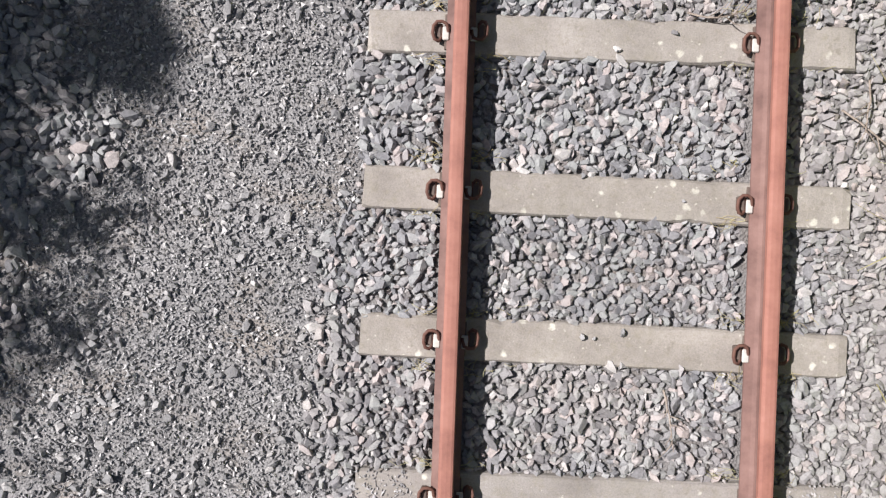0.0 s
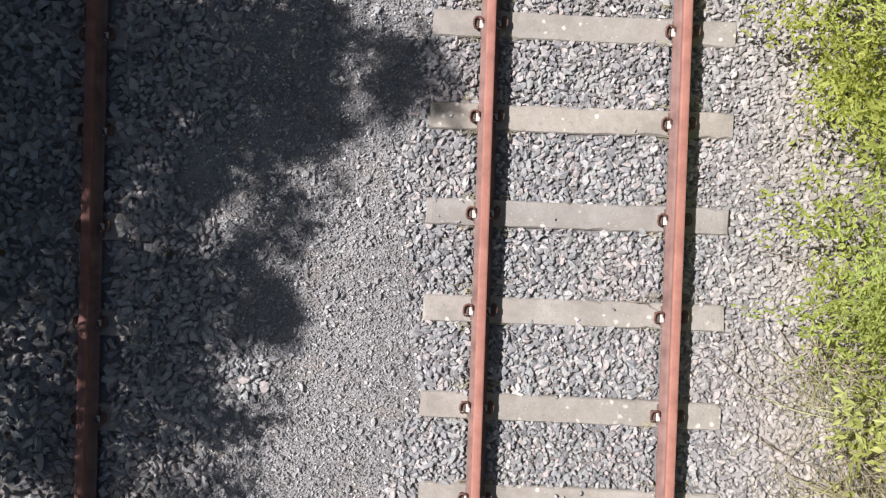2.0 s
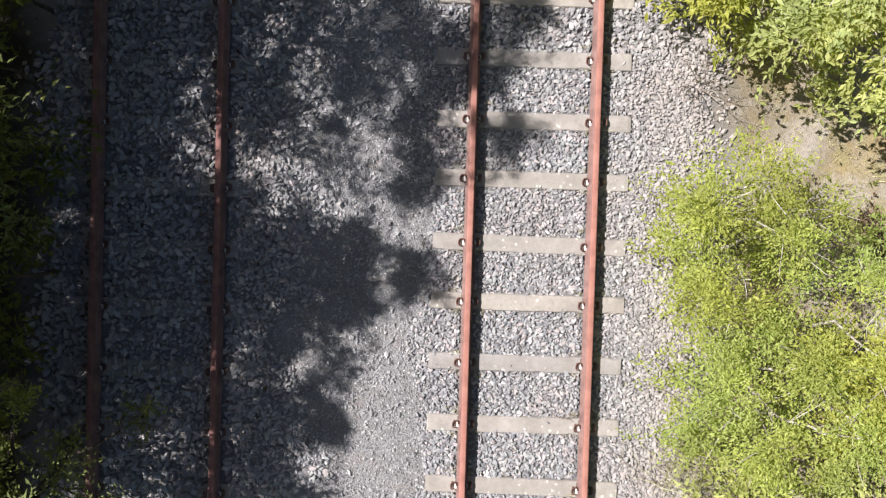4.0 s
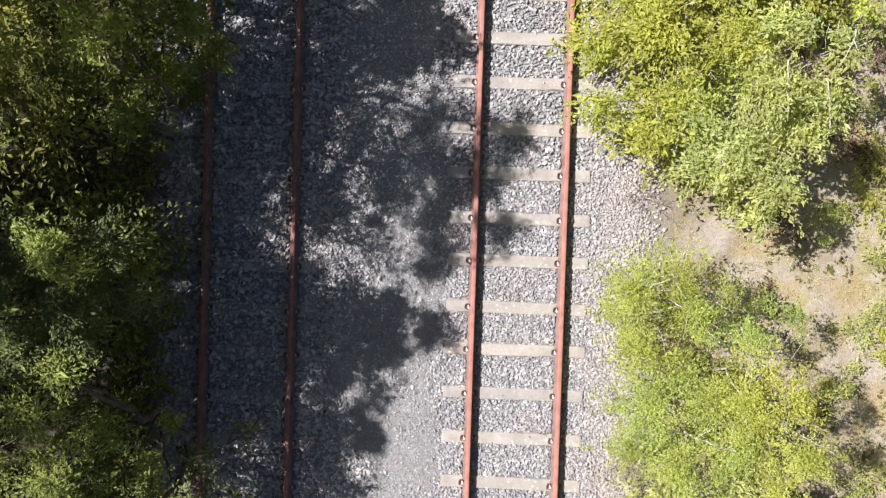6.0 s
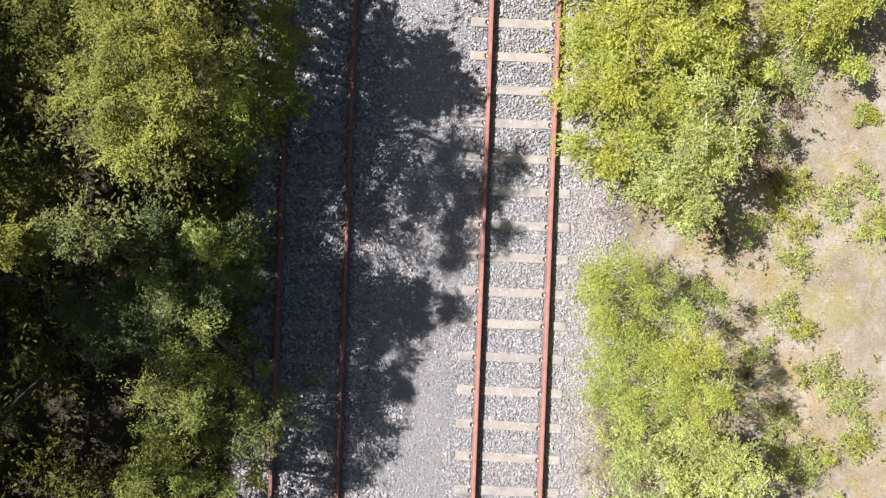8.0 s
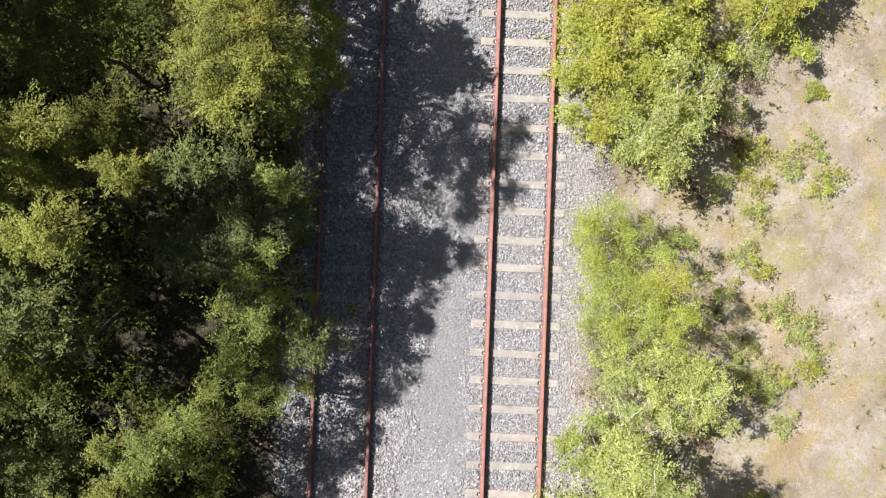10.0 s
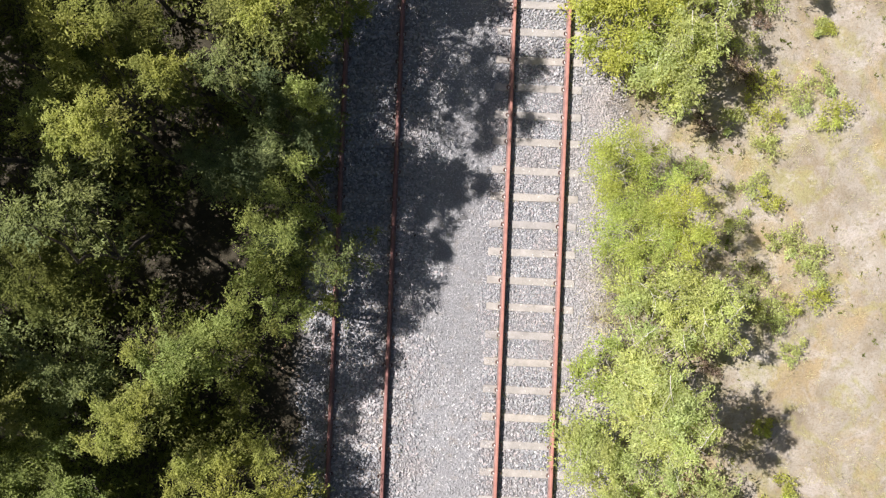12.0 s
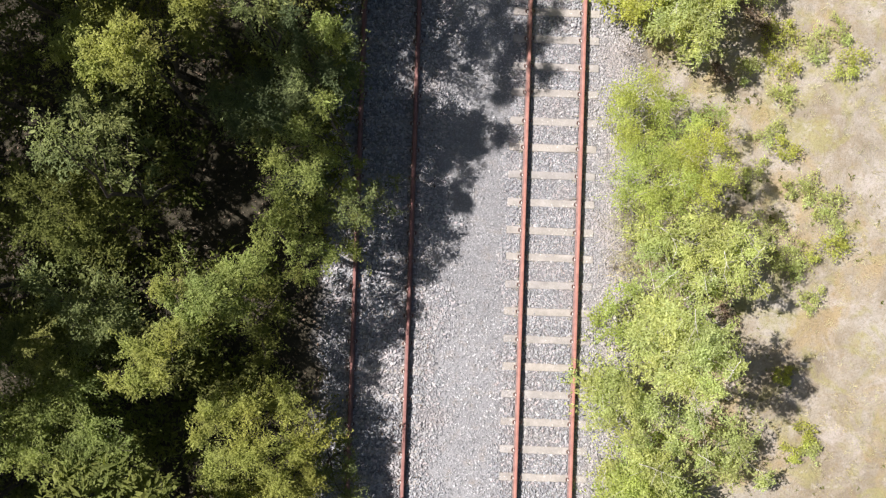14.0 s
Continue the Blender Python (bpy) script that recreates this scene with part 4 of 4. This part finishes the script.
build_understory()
# row beside the rails, also in leaves coloured dark for the shade
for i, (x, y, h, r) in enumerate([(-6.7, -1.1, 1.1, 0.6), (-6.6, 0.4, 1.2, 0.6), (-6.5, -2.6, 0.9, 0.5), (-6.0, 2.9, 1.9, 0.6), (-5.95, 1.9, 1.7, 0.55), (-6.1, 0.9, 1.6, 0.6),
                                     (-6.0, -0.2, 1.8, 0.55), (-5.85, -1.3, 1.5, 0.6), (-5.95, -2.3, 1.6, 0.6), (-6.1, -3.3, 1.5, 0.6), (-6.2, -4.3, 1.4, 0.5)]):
    build_tree("shrub", 870 + i, (x, y), spread(970 + i, [(x, y, h, r)]), LEAF_OLIVE, "leafy shrub under the trees, dark green for shade", "shrub", 0.07, BARK, 0.03, 0.25, 0.8, "shrubs under the trees")


def pale_shoots(root, seed, blobs):
    """Bare whitish shoots that stick out through the leaves."""
    rng = np.random.default_rng(seed)
    o = np.array(root.location)
    for x, y, z, r in blobs[::3]:
        a = rng.uniform(-2.6, -0.2)
        c = np.array((x, y, z + 0.42 * r)) - o
        d = np.array((math.cos(a), math.sin(a), rng.uniform(-0.1, 0.15))) * r
        main = limb(rng, c - d * 0.5, c + d * 0.95, 0.009, 0.003, 0.12, 8)
        side = [limb(rng, main[0][k], main[0][k] + rng.normal(0, 0.28 * r, 3) * np.array((1, 1, 0.3)) + d * 0.25, 0.006, 0.002, 0, 5) for k in (3, 4, 6)]
        tubes("shoot", [main] + side, BIRCH, root, "bare whitish shoot", 5)


# bushes and young birches on the dry side
def scrub(leaves, base, clumps, label, leaf, per=1.45):
    n = next(SEED)
    bush = build_tree("bush", n, base, clumps, leaves, label, "bush", leaf, BIRCH, 0.03, 0.26, per, "bushes on the dry side", 3)
    lower_leaves(bush, n + 60, skirt(n + 50, clumps, 0.55, 0.1, 0.95), leaves, leaf * 1.3, 0.55)
    if "birch" in label or "thin branches" in label:
        pale_shoots(bush, n, clumps)


scrub(LEAF_BRIGHT, (2.25, 4.45), [(1.1, 4.72, 1.45, 0.56), (0.99, 3.5, 1.25, 0.45), (1.12, 2.46, 1.15, 0.45), (1.91, 4.9, 1.85, 0.76), (1.82, 3.67, 1.85, 0.73), (2.82, 4.6, 2.05, 0.73), (2.86, 3.38, 2.05, 0.67), (2.26, 2.57, 1.55, 0.61), (1.42, 6.02, 1.75, 0.82), (2.78, 5.95, 2.05, 0.86), (3.8, 4.31, 1.75, 0.6), (1.87, 1.99, 1.15, 0.51), (3.91, 5.34, 1.75, 0.6), (1.56, 4.33, 1.65, 0.55)],
      "large yellow-green bush overhanging the rusted rail", 0.047)
scrub(LEAF_PALE, (3.42, 2.23), [(3.32, 2.66, 2.4, 0.58), (2.9, 1.86, 2.1, 0.59), (3.48, 1.32, 2.0, 0.51), (3.98, 2.52, 2.2, 0.48), (2.56, 1.54, 1.6, 0.47), (3.45, 0.81, 1.6, 0.33), (4.36, 3.31, 2.0, 0.43), (3.93, 2.01, 2.0, 0.4), (3.39, 3.48, 2.3, 0.48)],
      "pale yellow-green bush with thin branches", 0.047)
scrub(LEAF_BRIGHT, (6.63, 5.82), [(5.75, 5.54, 0.9, 0.46), (6.52, 5.5, 1.1, 0.65), (7.15, 5.74, 1.1, 0.51), (6.28, 5.11, 0.7, 0.43), (7.26, 4.44, 0.5, 0.44), (6.47, 6.49, 1.3, 0.84), (5.36, 4.28, 0.7, 0.32), (7.23, 6.41, 1.2, 0.7)],
      "yellow-green bush on dry soil", 0.047)
scrub(LEAF_YOUNG, (2.07, -0.65), [(1.63, -0.36, 1.7, 0.52), (2.15, -0.07, 1.8, 0.46), (1.78, -1.09, 1.4, 0.47), (2.53, -0.67, 1.7, 0.49), (3.04, -0.37, 1.3, 0.34), (2.14, -1.38, 1.4, 0.42), (1.45, -0.7, 1.0, 0.34)],
      "rounded yellow-green bush beside the ballast", 0.026, 1.0)
scrub(LEAF_FRESH, (2.62, -2.23), [(1.91, -2.13, 1.65, 0.58), (2.65, -1.88, 1.95, 0.57), (2.34, -2.8, 1.65, 0.52), (3.02, -2.53, 2.15, 0.53), (3.48, -1.05, 1.55, 0.41), (4.21, -0.68, 1.25, 0.36), (1.77, -2.82, 1.05, 0.4), (2.54, -3.3, 1.45, 0.44)],
      "dense fresh-green bush beside the ballast", 0.027, 1.0)
scrub(LEAF_BRIGHT, (3.38, -2.14), [(3.43, -1.67, 2.9, 0.49), (3.65, -2.43, 2.9, 0.44), (2.95, -1.82, 2.8, 0.41), (3.43, -2.86, 2.6, 0.39)],
      "yellow-green rounded bush on dry soil", 0.026)
scrub(LEAF_PALE, (3.77, -4.24), [(2.71, -3.93, 1.4, 0.56), (3.55, -3.49, 1.8, 0.52), (4.28, -3.82, 2.1, 0.54), (4.83, -4.27, 2.1, 0.43), (4.62, -4.86, 1.9, 0.43), (3.39, -4.37, 1.5, 0.55), (4.06, -4.49, 1.8, 0.49), (2.24, -4.01, 1.0, 0.37), (4.0, -5.2, 1.4, 0.42), (5.17, -5.18, 1.6, 0.28)],
      "pale green young birch with thin white branches", 0.042)
scrub(LEAF_PALE, (3.09, -6.88), [(2.82, -4.93, 1.7, 0.46), (2.72, -5.74, 1.4, 0.41), (2.61, -7.15, 1.2, 0.41), (3.59, -5.1, 2.0, 0.39), (3.59, -8.73, 1.5, 0.43), (3.2, -9.28, 1.4, 0.44), (3.94, -9.59, 1.2, 0.38), (2.33, -4.3, 1.3, 0.38)],
      "slender pale green bush among young birches", 0.042)
scrub(LEAF_FRESH, (1.80, -6.02), [(1.98, -5.28, 1.1, 0.32), (1.49, -5.84, 0.7, 0.42), (1.68, -6.45, 0.6, 0.39), (2.29, -6.42, 0.6, 0.33)],
      "small fresh-green bush beside the ballast", 0.036)
scrub(LEAF_PALE, (2.80, -6.59), [(2.59, -5.83, 4.3, 0.52), (3.13, -6.22, 4.5, 0.51), (2.58, -6.58, 4.7, 0.53), (3.47, -6.85, 4.3, 0.4), (3.01, -7.36, 4.3, 0.5), (2.51, -7.2, 3.9, 0.41), (2.31, -6.41, 3.7, 0.39)],
      "young yellow-green birch with white stem", 0.042)
scrub(LEAF_PALE, (1.78, -8.28), [(1.29, -7.84, 1.3, 0.56), (1.95, -8.05, 1.6, 0.6), (2.54, -8.32, 1.6, 0.49), (1.48, -8.66, 1.2, 0.56), (2.18, -8.95, 1.4, 0.49), (1.05, -7.76, 1.0, 0.36)],
      "yellow-green bush close to the rail", 0.042)
scrub(LEAF_PALE, (2.54, -10.32), [(2.44, -9.75, 1.6, 0.66), (2.96, -10.16, 1.6, 0.52), (2.04, -10.44, 1.3, 0.53), (1.54, -10.25, 0.5, 0.43), (3.03, -10.84, 1.7, 0.72)],
      "yellow-green young birch on dry soil", 0.042)
scrub(LEAF_PALE, (5.02, -9.66), [(4.95, -9.31, 1.0, 0.56), (4.83, -10.04, 0.8, 0.45), (4.45, -9.09, 0.8, 0.3), (5.86, -10.32, 0.5, 0.36)],
      "low yellow-green bush on dry soil", 0.042)
scrub(LEAF_FRESH, (2.4, -11.0), spread(420, [(2.3, -10.9, 2.0, 1.1), (3.2, -11.6, 2.2, 1.0)]), "green bush beside the ballast", 0.045, 1.4)
scrub(LEAF_BRIGHT, (2.6, 7.6), spread(421, [(2.5, 7.4, 2.6, 1.3), (3.6, 8.2, 2.6, 1.2)]), "yellow-green bush beside the ballast", 0.09, 1.2)

# bare pale twigs standing between the bushes and the ballast
def bare_bush(seed, x, y, r, h):
    rng = np.random.default_rng(seed)
    root = new("bare_bush")
    root.location = (x, y, at_ground(x, y))
    for _ in range(9):
        a, d = rng.uniform(0, 6.28), rng.uniform(0.5, 1.0) * r
        main = limb(rng, rng.normal(0, 0.04, 3) * np.array((1, 1, 0)), (d * math.cos(a), d * math.sin(a), h * rng.uniform(0.5, 1.0)), 0.007, 0.002, 0.15, 8)
        lines = [main]
        for k in (2, 3, 4, 5, 6, 6):
            b, l = a + rng.normal(0, 0.8), r * rng.uniform(0.2, 0.5)
            lines.append(limb(rng, main[0][k], main[0][k] + np.array((l * math.cos(b), l * math.sin(b), rng.uniform(0, 0.15))), 0.0035, 0.0013, 0.05, 5))
        tubes("twig", lines, TWIG, root, "", 4)
    tagged(root, "leafless pale twiggy bush beside the ballast", "bush", "bare twiggy bushes")


for i, (x, y, r, h) in enumerate([(1.95, -3.25, 0.42, 0.45), (2.15, -4.0, 0.5, 0.6), (2.5, -3.5, 0.5, 0.8), (1.85, -4.75, 0.4, 0.4), (2.3, -1.35, 0.35, 0.7), (2.2, -6.6, 0.5, 0.5), (2.0, 1.2, 0.45, 0.5)]):
    bare_bush(740 + i, x, y, r, h)

# small weeds and seedlings on the dry soil
WEEDS = [(7.1, 1.58, 0.35), (8.05, 1.31, 0.4), (7.86, 2.08, 0.3), (6.38, -0.01, 0.35), (6.28, -1.42, 0.35), (6.94, -2.32, 0.4), (7.57, -2.61, 0.4), (7.5, -3.9, 0.45), (6.72, -4.5, 0.35),
         (7.37, -5.42, 0.3), (6.27, 0.92, 0.35), (5.95, -3.6, 0.4), (7.81, 3.57, 0.18), (6.91, -9.63, 0.22), (7.37, -9.61, 0.22), (7.5, 4.7, 0.3), (6.79, 5.4, 0.45), (6.05, 5.2, 0.5), (7.52, 5.9, 0.45), (7.97, 3.5, 0.15),
         (5.5, 3.0, 0.4), (5.7, 4.3, 0.55), (5.5, 5.5, 0.55), (6.2, 4.8, 0.35), (5.2, 0.9, 0.3), (6.6, -7.6, 0.2), (7.7, -3.2, 0.35),
         (5.7, -1.9, 0.3), (6.18, 1.81, 0.4), (6.55, -4.17, 0.4), (5.97, -0.81, 0.3), (7.2, -9.2, 0.25)]
for i, (x, y, r) in enumerate(WEEDS):
    z = at_ground(x, y)
    rng = np.random.default_rng(600 + i)
    r *= 1.35
    tufts = [(x, y, z + 0.55 * r, r * 0.72)] + [(x + r * 0.8 * math.cos(a), y + r * 0.8 * math.sin(a), z + r * rng.uniform(0.25, 0.5), r * rng.uniform(0.4, 0.6)) for a in rng.uniform(0, 6.28, 4)]
    build_tree("weed", 500 + i, (x, y), tufts, (LEAF_PALE, LEAF_BRIGHT)[i % 3 == 1], "small yellow-green weed on dry sandy soil", "weed", 0.036, TWIG, 0.010, 0.15, 0.62, "weeds on the dry soil", 2)

# withered brown weeds beside the bushes
for i, (x, y, r) in enumerate([(4.9, 2.9, 0.35), (5.5, 2.3, 0.4), (5.2, 4.2, 0.45), (4.6, 0.7, 0.3), (5.9, 1.9, 0.3), (4.4, -0.6, 0.3), (5.4, -4.4, 0.35), (5.0, -6.0, 0.3), (4.7, 3.6, 0.3), (6.0, 3.6, 0.3)]):
    z = at_ground(x, y)
    build_tree("withered_weed", 560 + i, (x, y), [(x, y, z + 0.5 * r, r * 0.8), (x + 0.8 * r, y - 0.4 * r, z + 0.35 * r, r * 0.6), (x - 0.3 * r, y + 0.8 * r, z + 0.35 * r, r * 0.6)], LITTER,
               "withered brown weed on dry sandy soil", "weed", 0.034, TWIG, 0.008, 0.12, 0.8, "withered weeds", 2)


# fallen dry branches on the ballast
def build_branch(seed, x, y, heading, length):
    rng = np.random.default_rng(seed)
    z = at_ground(x, y) + 0.05
    a = radians(heading)
    p, r = limb(rng, (0, 0, 0), (length * math.cos(a), length * math.sin(a), 0.03), 0.006, 0.002, 0.0, 8)
    lines = [(p, r)]
    for k in range(2, 7):
        b = a + rng.choice((-1, 1)) * rng.uniform(0.5, 1.1)
        l = length * rng.uniform(0.15, 0.4)
        lines.append(limb(rng, p[k], p[k] + np.array((l * math.cos(b), l * math.sin(b), rng.uniform(0, 0.04))), 0.0035, 0.0015, 0, 5))
    ob = tubes("branch", lines, TWIG, None, "", 5)
    ob.location = (x, y, z)
    tagged(ob, "thin dry leafless twig lying on the ballast", "branch", "dry twigs")


for i, (x, y, heading, length) in enumerate([(1.12, -3.35, -38, 0.75), (1.25, -3.2, -100, 0.35), (1.5, -4.0, -20, 0.6), (0.3, -4.75, -80, 0.3), (1.45, -4.9, 15, 0.7), (1.6, -3.1, -60, 0.9), (1.5, -2.5, -15, 0.8), (0.35, -2.9, 5, 0.3), (1.3, -5.7, -30, 0.8)]):
    build_branch(700 + i, x, y, heading, length)


# ---- litter and dry grass ----
def build_litter():
    rng = np.random.default_rng(31)
    n = 9000
    at = np.stack([rng.uniform(-16, -6.2, n), rng.uniform(-13, 9, n)], 1)
    at = np.concatenate([at, np.stack([rng.uniform(-6.2, -3.2, 700), rng.uniform(-13, 8, 700)], 1)])
    n = len(at)
    z = ground_z(at[:, 0], at[:, 1]) + 0.03
    c = np.concatenate([at, z[:, None]], 1)
    a = rng.standard_normal((n, 3)) * np.array((1, 1, 0.25))
    a /= np.linalg.norm(a, axis=1)[:, None]
    b = np.cross(a, rng.standard_normal((n, 3)) * 0.3 + np.array((0, 0, 1)))
    s = rng.uniform(0.03, 0.09, n)[:, None]
    v = np.stack([c - a * s * 0.5, c + b * s * 0.3, c + a * s * 0.5, c - b * s * 0.3], 1).reshape(-1, 3)
    ob = place("leaf_litter", fast_mesh("leaf_litter", v, np.arange(4 * n).reshape(n, 4)), LITTER)
    tagged(ob, "brown and pale dead leaves on the woodland floor", "litter", "", "stuff")


def build_grass():
    rng = np.random.default_rng(32)
    tufts = np.stack([rng.uniform(2.6, 13, 3600), rng.uniform(-13, 9, 3600)], 1)
    keep = np.sin(tufts[:, 0] * 1.7 + 1.3 * np.sin(tufts[:, 1] * 0.9)) + np.sin(tufts[:, 1] * 1.3 + 0.8) + rng.normal(0, 0.8, len(tufts)) > 0.2
    tufts = tufts[keep]
    p = np.repeat(tufts, 14, 0) + rng.normal(0, 0.05, (len(tufts) * 14, 2))
    n = len(p)
    c = np.concatenate([p, (ground_z(p[:, 0], p[:, 1]) - 0.005)[:, None]], 1)
    lean = np.concatenate([rng.normal(0, 0.07, (n, 2)), rng.uniform(0.03, 0.12, (n, 1))], 1)
    w = np.cross(lean, np.array((0, 0, 1.0)))
    w /= np.linalg.norm(w, axis=1)[:, None] + 1e-9
    w *= rng.uniform(0.003, 0.006, (n, 1))
    v = np.stack([c - w, c + w, c + lean], 1).reshape(-1, 3)
    ob = place("grass", fast_mesh("grass", v, np.arange(3 * n).reshape(n, 3)), STRAW)
    tagged(ob, "sparse dry straw-coloured grass on sandy soil", "grass", "", "stuff")


def build_tall_grass():
    """Long pale bent stems tangled between the bushes and the ballast."""
    rng = np.random.default_rng(33)
    spots = [(2.1, -3.5, 0.25, 220), (2.2, -4.6, 0.28, 260), (2.8, -4.9, 0.35, 260), (2.4, -6.3, 0.3, 200), (2.5, -2.9, 0.25, 120), (2.9, -1.3, 0.4, 160), (2.4, -10.0, 0.4, 160)]
    vs = []
    for x, y, r, n in spots:
        p = np.array((x, y)) + rng.normal(0, r, (n, 2))
        c = np.concatenate([p, (ground_z(p[:, 0], p[:, 1]) - 0.01)[:, None]], 1)
        lean = np.concatenate([rng.normal(0, 0.16, (n, 2)), rng.uniform(0.12, 0.38, (n, 1))], 1)
        mid = c + lean * 0.55 + np.array((0, 0, 0.05))
        tip = c + lean * np.array((1.6, 1.6, 0.85))
        w = np.cross(lean, np.array((0.1, 0.05, 1.0)))
        w *= rng.uniform(0.003, 0.005, (n, 1)) / (np.linalg.norm(w, axis=1)[:, None] + 1e-9)
        vs += [np.stack([c - w, c + w, mid + w, mid - w], 1), np.stack([mid - w, mid + w, tip + w * 0.3, tip - w * 0.3], 1)]
    v = np.concatenate(vs).reshape(-1, 3)
    ob = place("grass", fast_mesh("grass", v, np.arange(len(v)).reshape(-1, 4)), STRAW)
    tagged(ob, "long pale dry grass stems beside the bushes", "grass", "", "stuff")


def build_straw():
    """Dry grass stalks caught along the sleeper edges beside the rail feet."""
    rng = np.random.default_rng(34)
    n = 1000
    y = 0.008 + SPACING * rng.integers(-9, 3, n) + rng.choice((-1, 1), n) * (0.115 + np.abs(rng.normal(0, 0.035, n)))
    x = rng.choice((-1, 1), n) * GAUGE / 2 + rng.choice((-1, 1), n) * (0.085 + np.abs(rng.normal(0, 0.07, n)))
    c = np.stack([x, y, rng.uniform(-0.01, 0.012, n)], 1)
    a = rng.normal(0, 1, n) * 0.7 + rng.choice((0, 3.14), n)
    d = np.stack([np.cos(a), np.sin(a), rng.normal(0, 0.15, n)], 1) * rng.uniform(0.012, 0.045, (n, 1))
    w = np.cross(d, np.array((0, 0, 1.0)))
    w *= 0.0011 / (np.linalg.norm(w, axis=1)[:, None] + 1e-9)
    bow = np.stack([-d[:, 1], d[:, 0], np.zeros(n)], 1) * rng.normal(0, 0.25, (n, 1))
    v = np.concatenate([np.stack([c - d - w, c - d + w, c + bow + w, c + bow - w], 1), np.stack([c + bow - w, c + bow + w, c + d + w, c + d - w], 1)]).reshape(-1, 3)
    ob = place("straw", fast_mesh("straw", v, np.arange(len(v)).reshape(-1, 4)), STRAW)
    tagged(ob, "short dry straw stalks caught beside the rails", "straw", "", "stuff")


def build_seedlings():
    """Tiny dark tufts dotted over the dry soil."""
    rng = np.random.default_rng(35)
    at = np.stack([rng.uniform(4.2, 12.5, 1500), rng.uniform(-13, 9, 1500)], 1)
    dense = np.sin(at[:, 0] * 1.1 + 2.0) + np.sin(at[:, 1] * 0.8 + at[:, 0] * 0.5) + rng.normal(0, 0.7, len(at))
    at = at[dense > 0.1]
    k = 9
    p = np.repeat(at, k, 0) + rng.normal(0, 0.02, (len(at) * k, 2))
    n = len(p)
    c = np.concatenate([p, (ground_z(p[:, 0], p[:, 1]) + 0.004)[:, None]], 1)
    a = np.concatenate([rng.normal(0, 1, (n, 2)), rng.uniform(0.2, 1.1, (n, 1))], 1)
    a *= rng.uniform(0.025, 0.06, (n, 1)) * np.repeat(rng.lognormal(0, 0.35, len(at)), k)[:, None] / np.linalg.norm(a, axis=1)[:, None]
    b = np.cross(a, np.array((0.1, 0.2, 1.0))) * 0.28
    v = np.stack([c, c + a * 0.5 + b, c + a, c + a * 0.5 - b], 1).reshape(-1, 3)
    ob = place("seedlings", fast_mesh("seedlings", v, np.arange(4 * n).reshape(n, 4)), LEAF_OLIVE)
    tagged(ob, "tiny dark green seedlings dotted over dry soil", "seedlings", "", "stuff")


build_straw()
build_seedlings()
build_litter()
build_grass()
build_tall_grass()
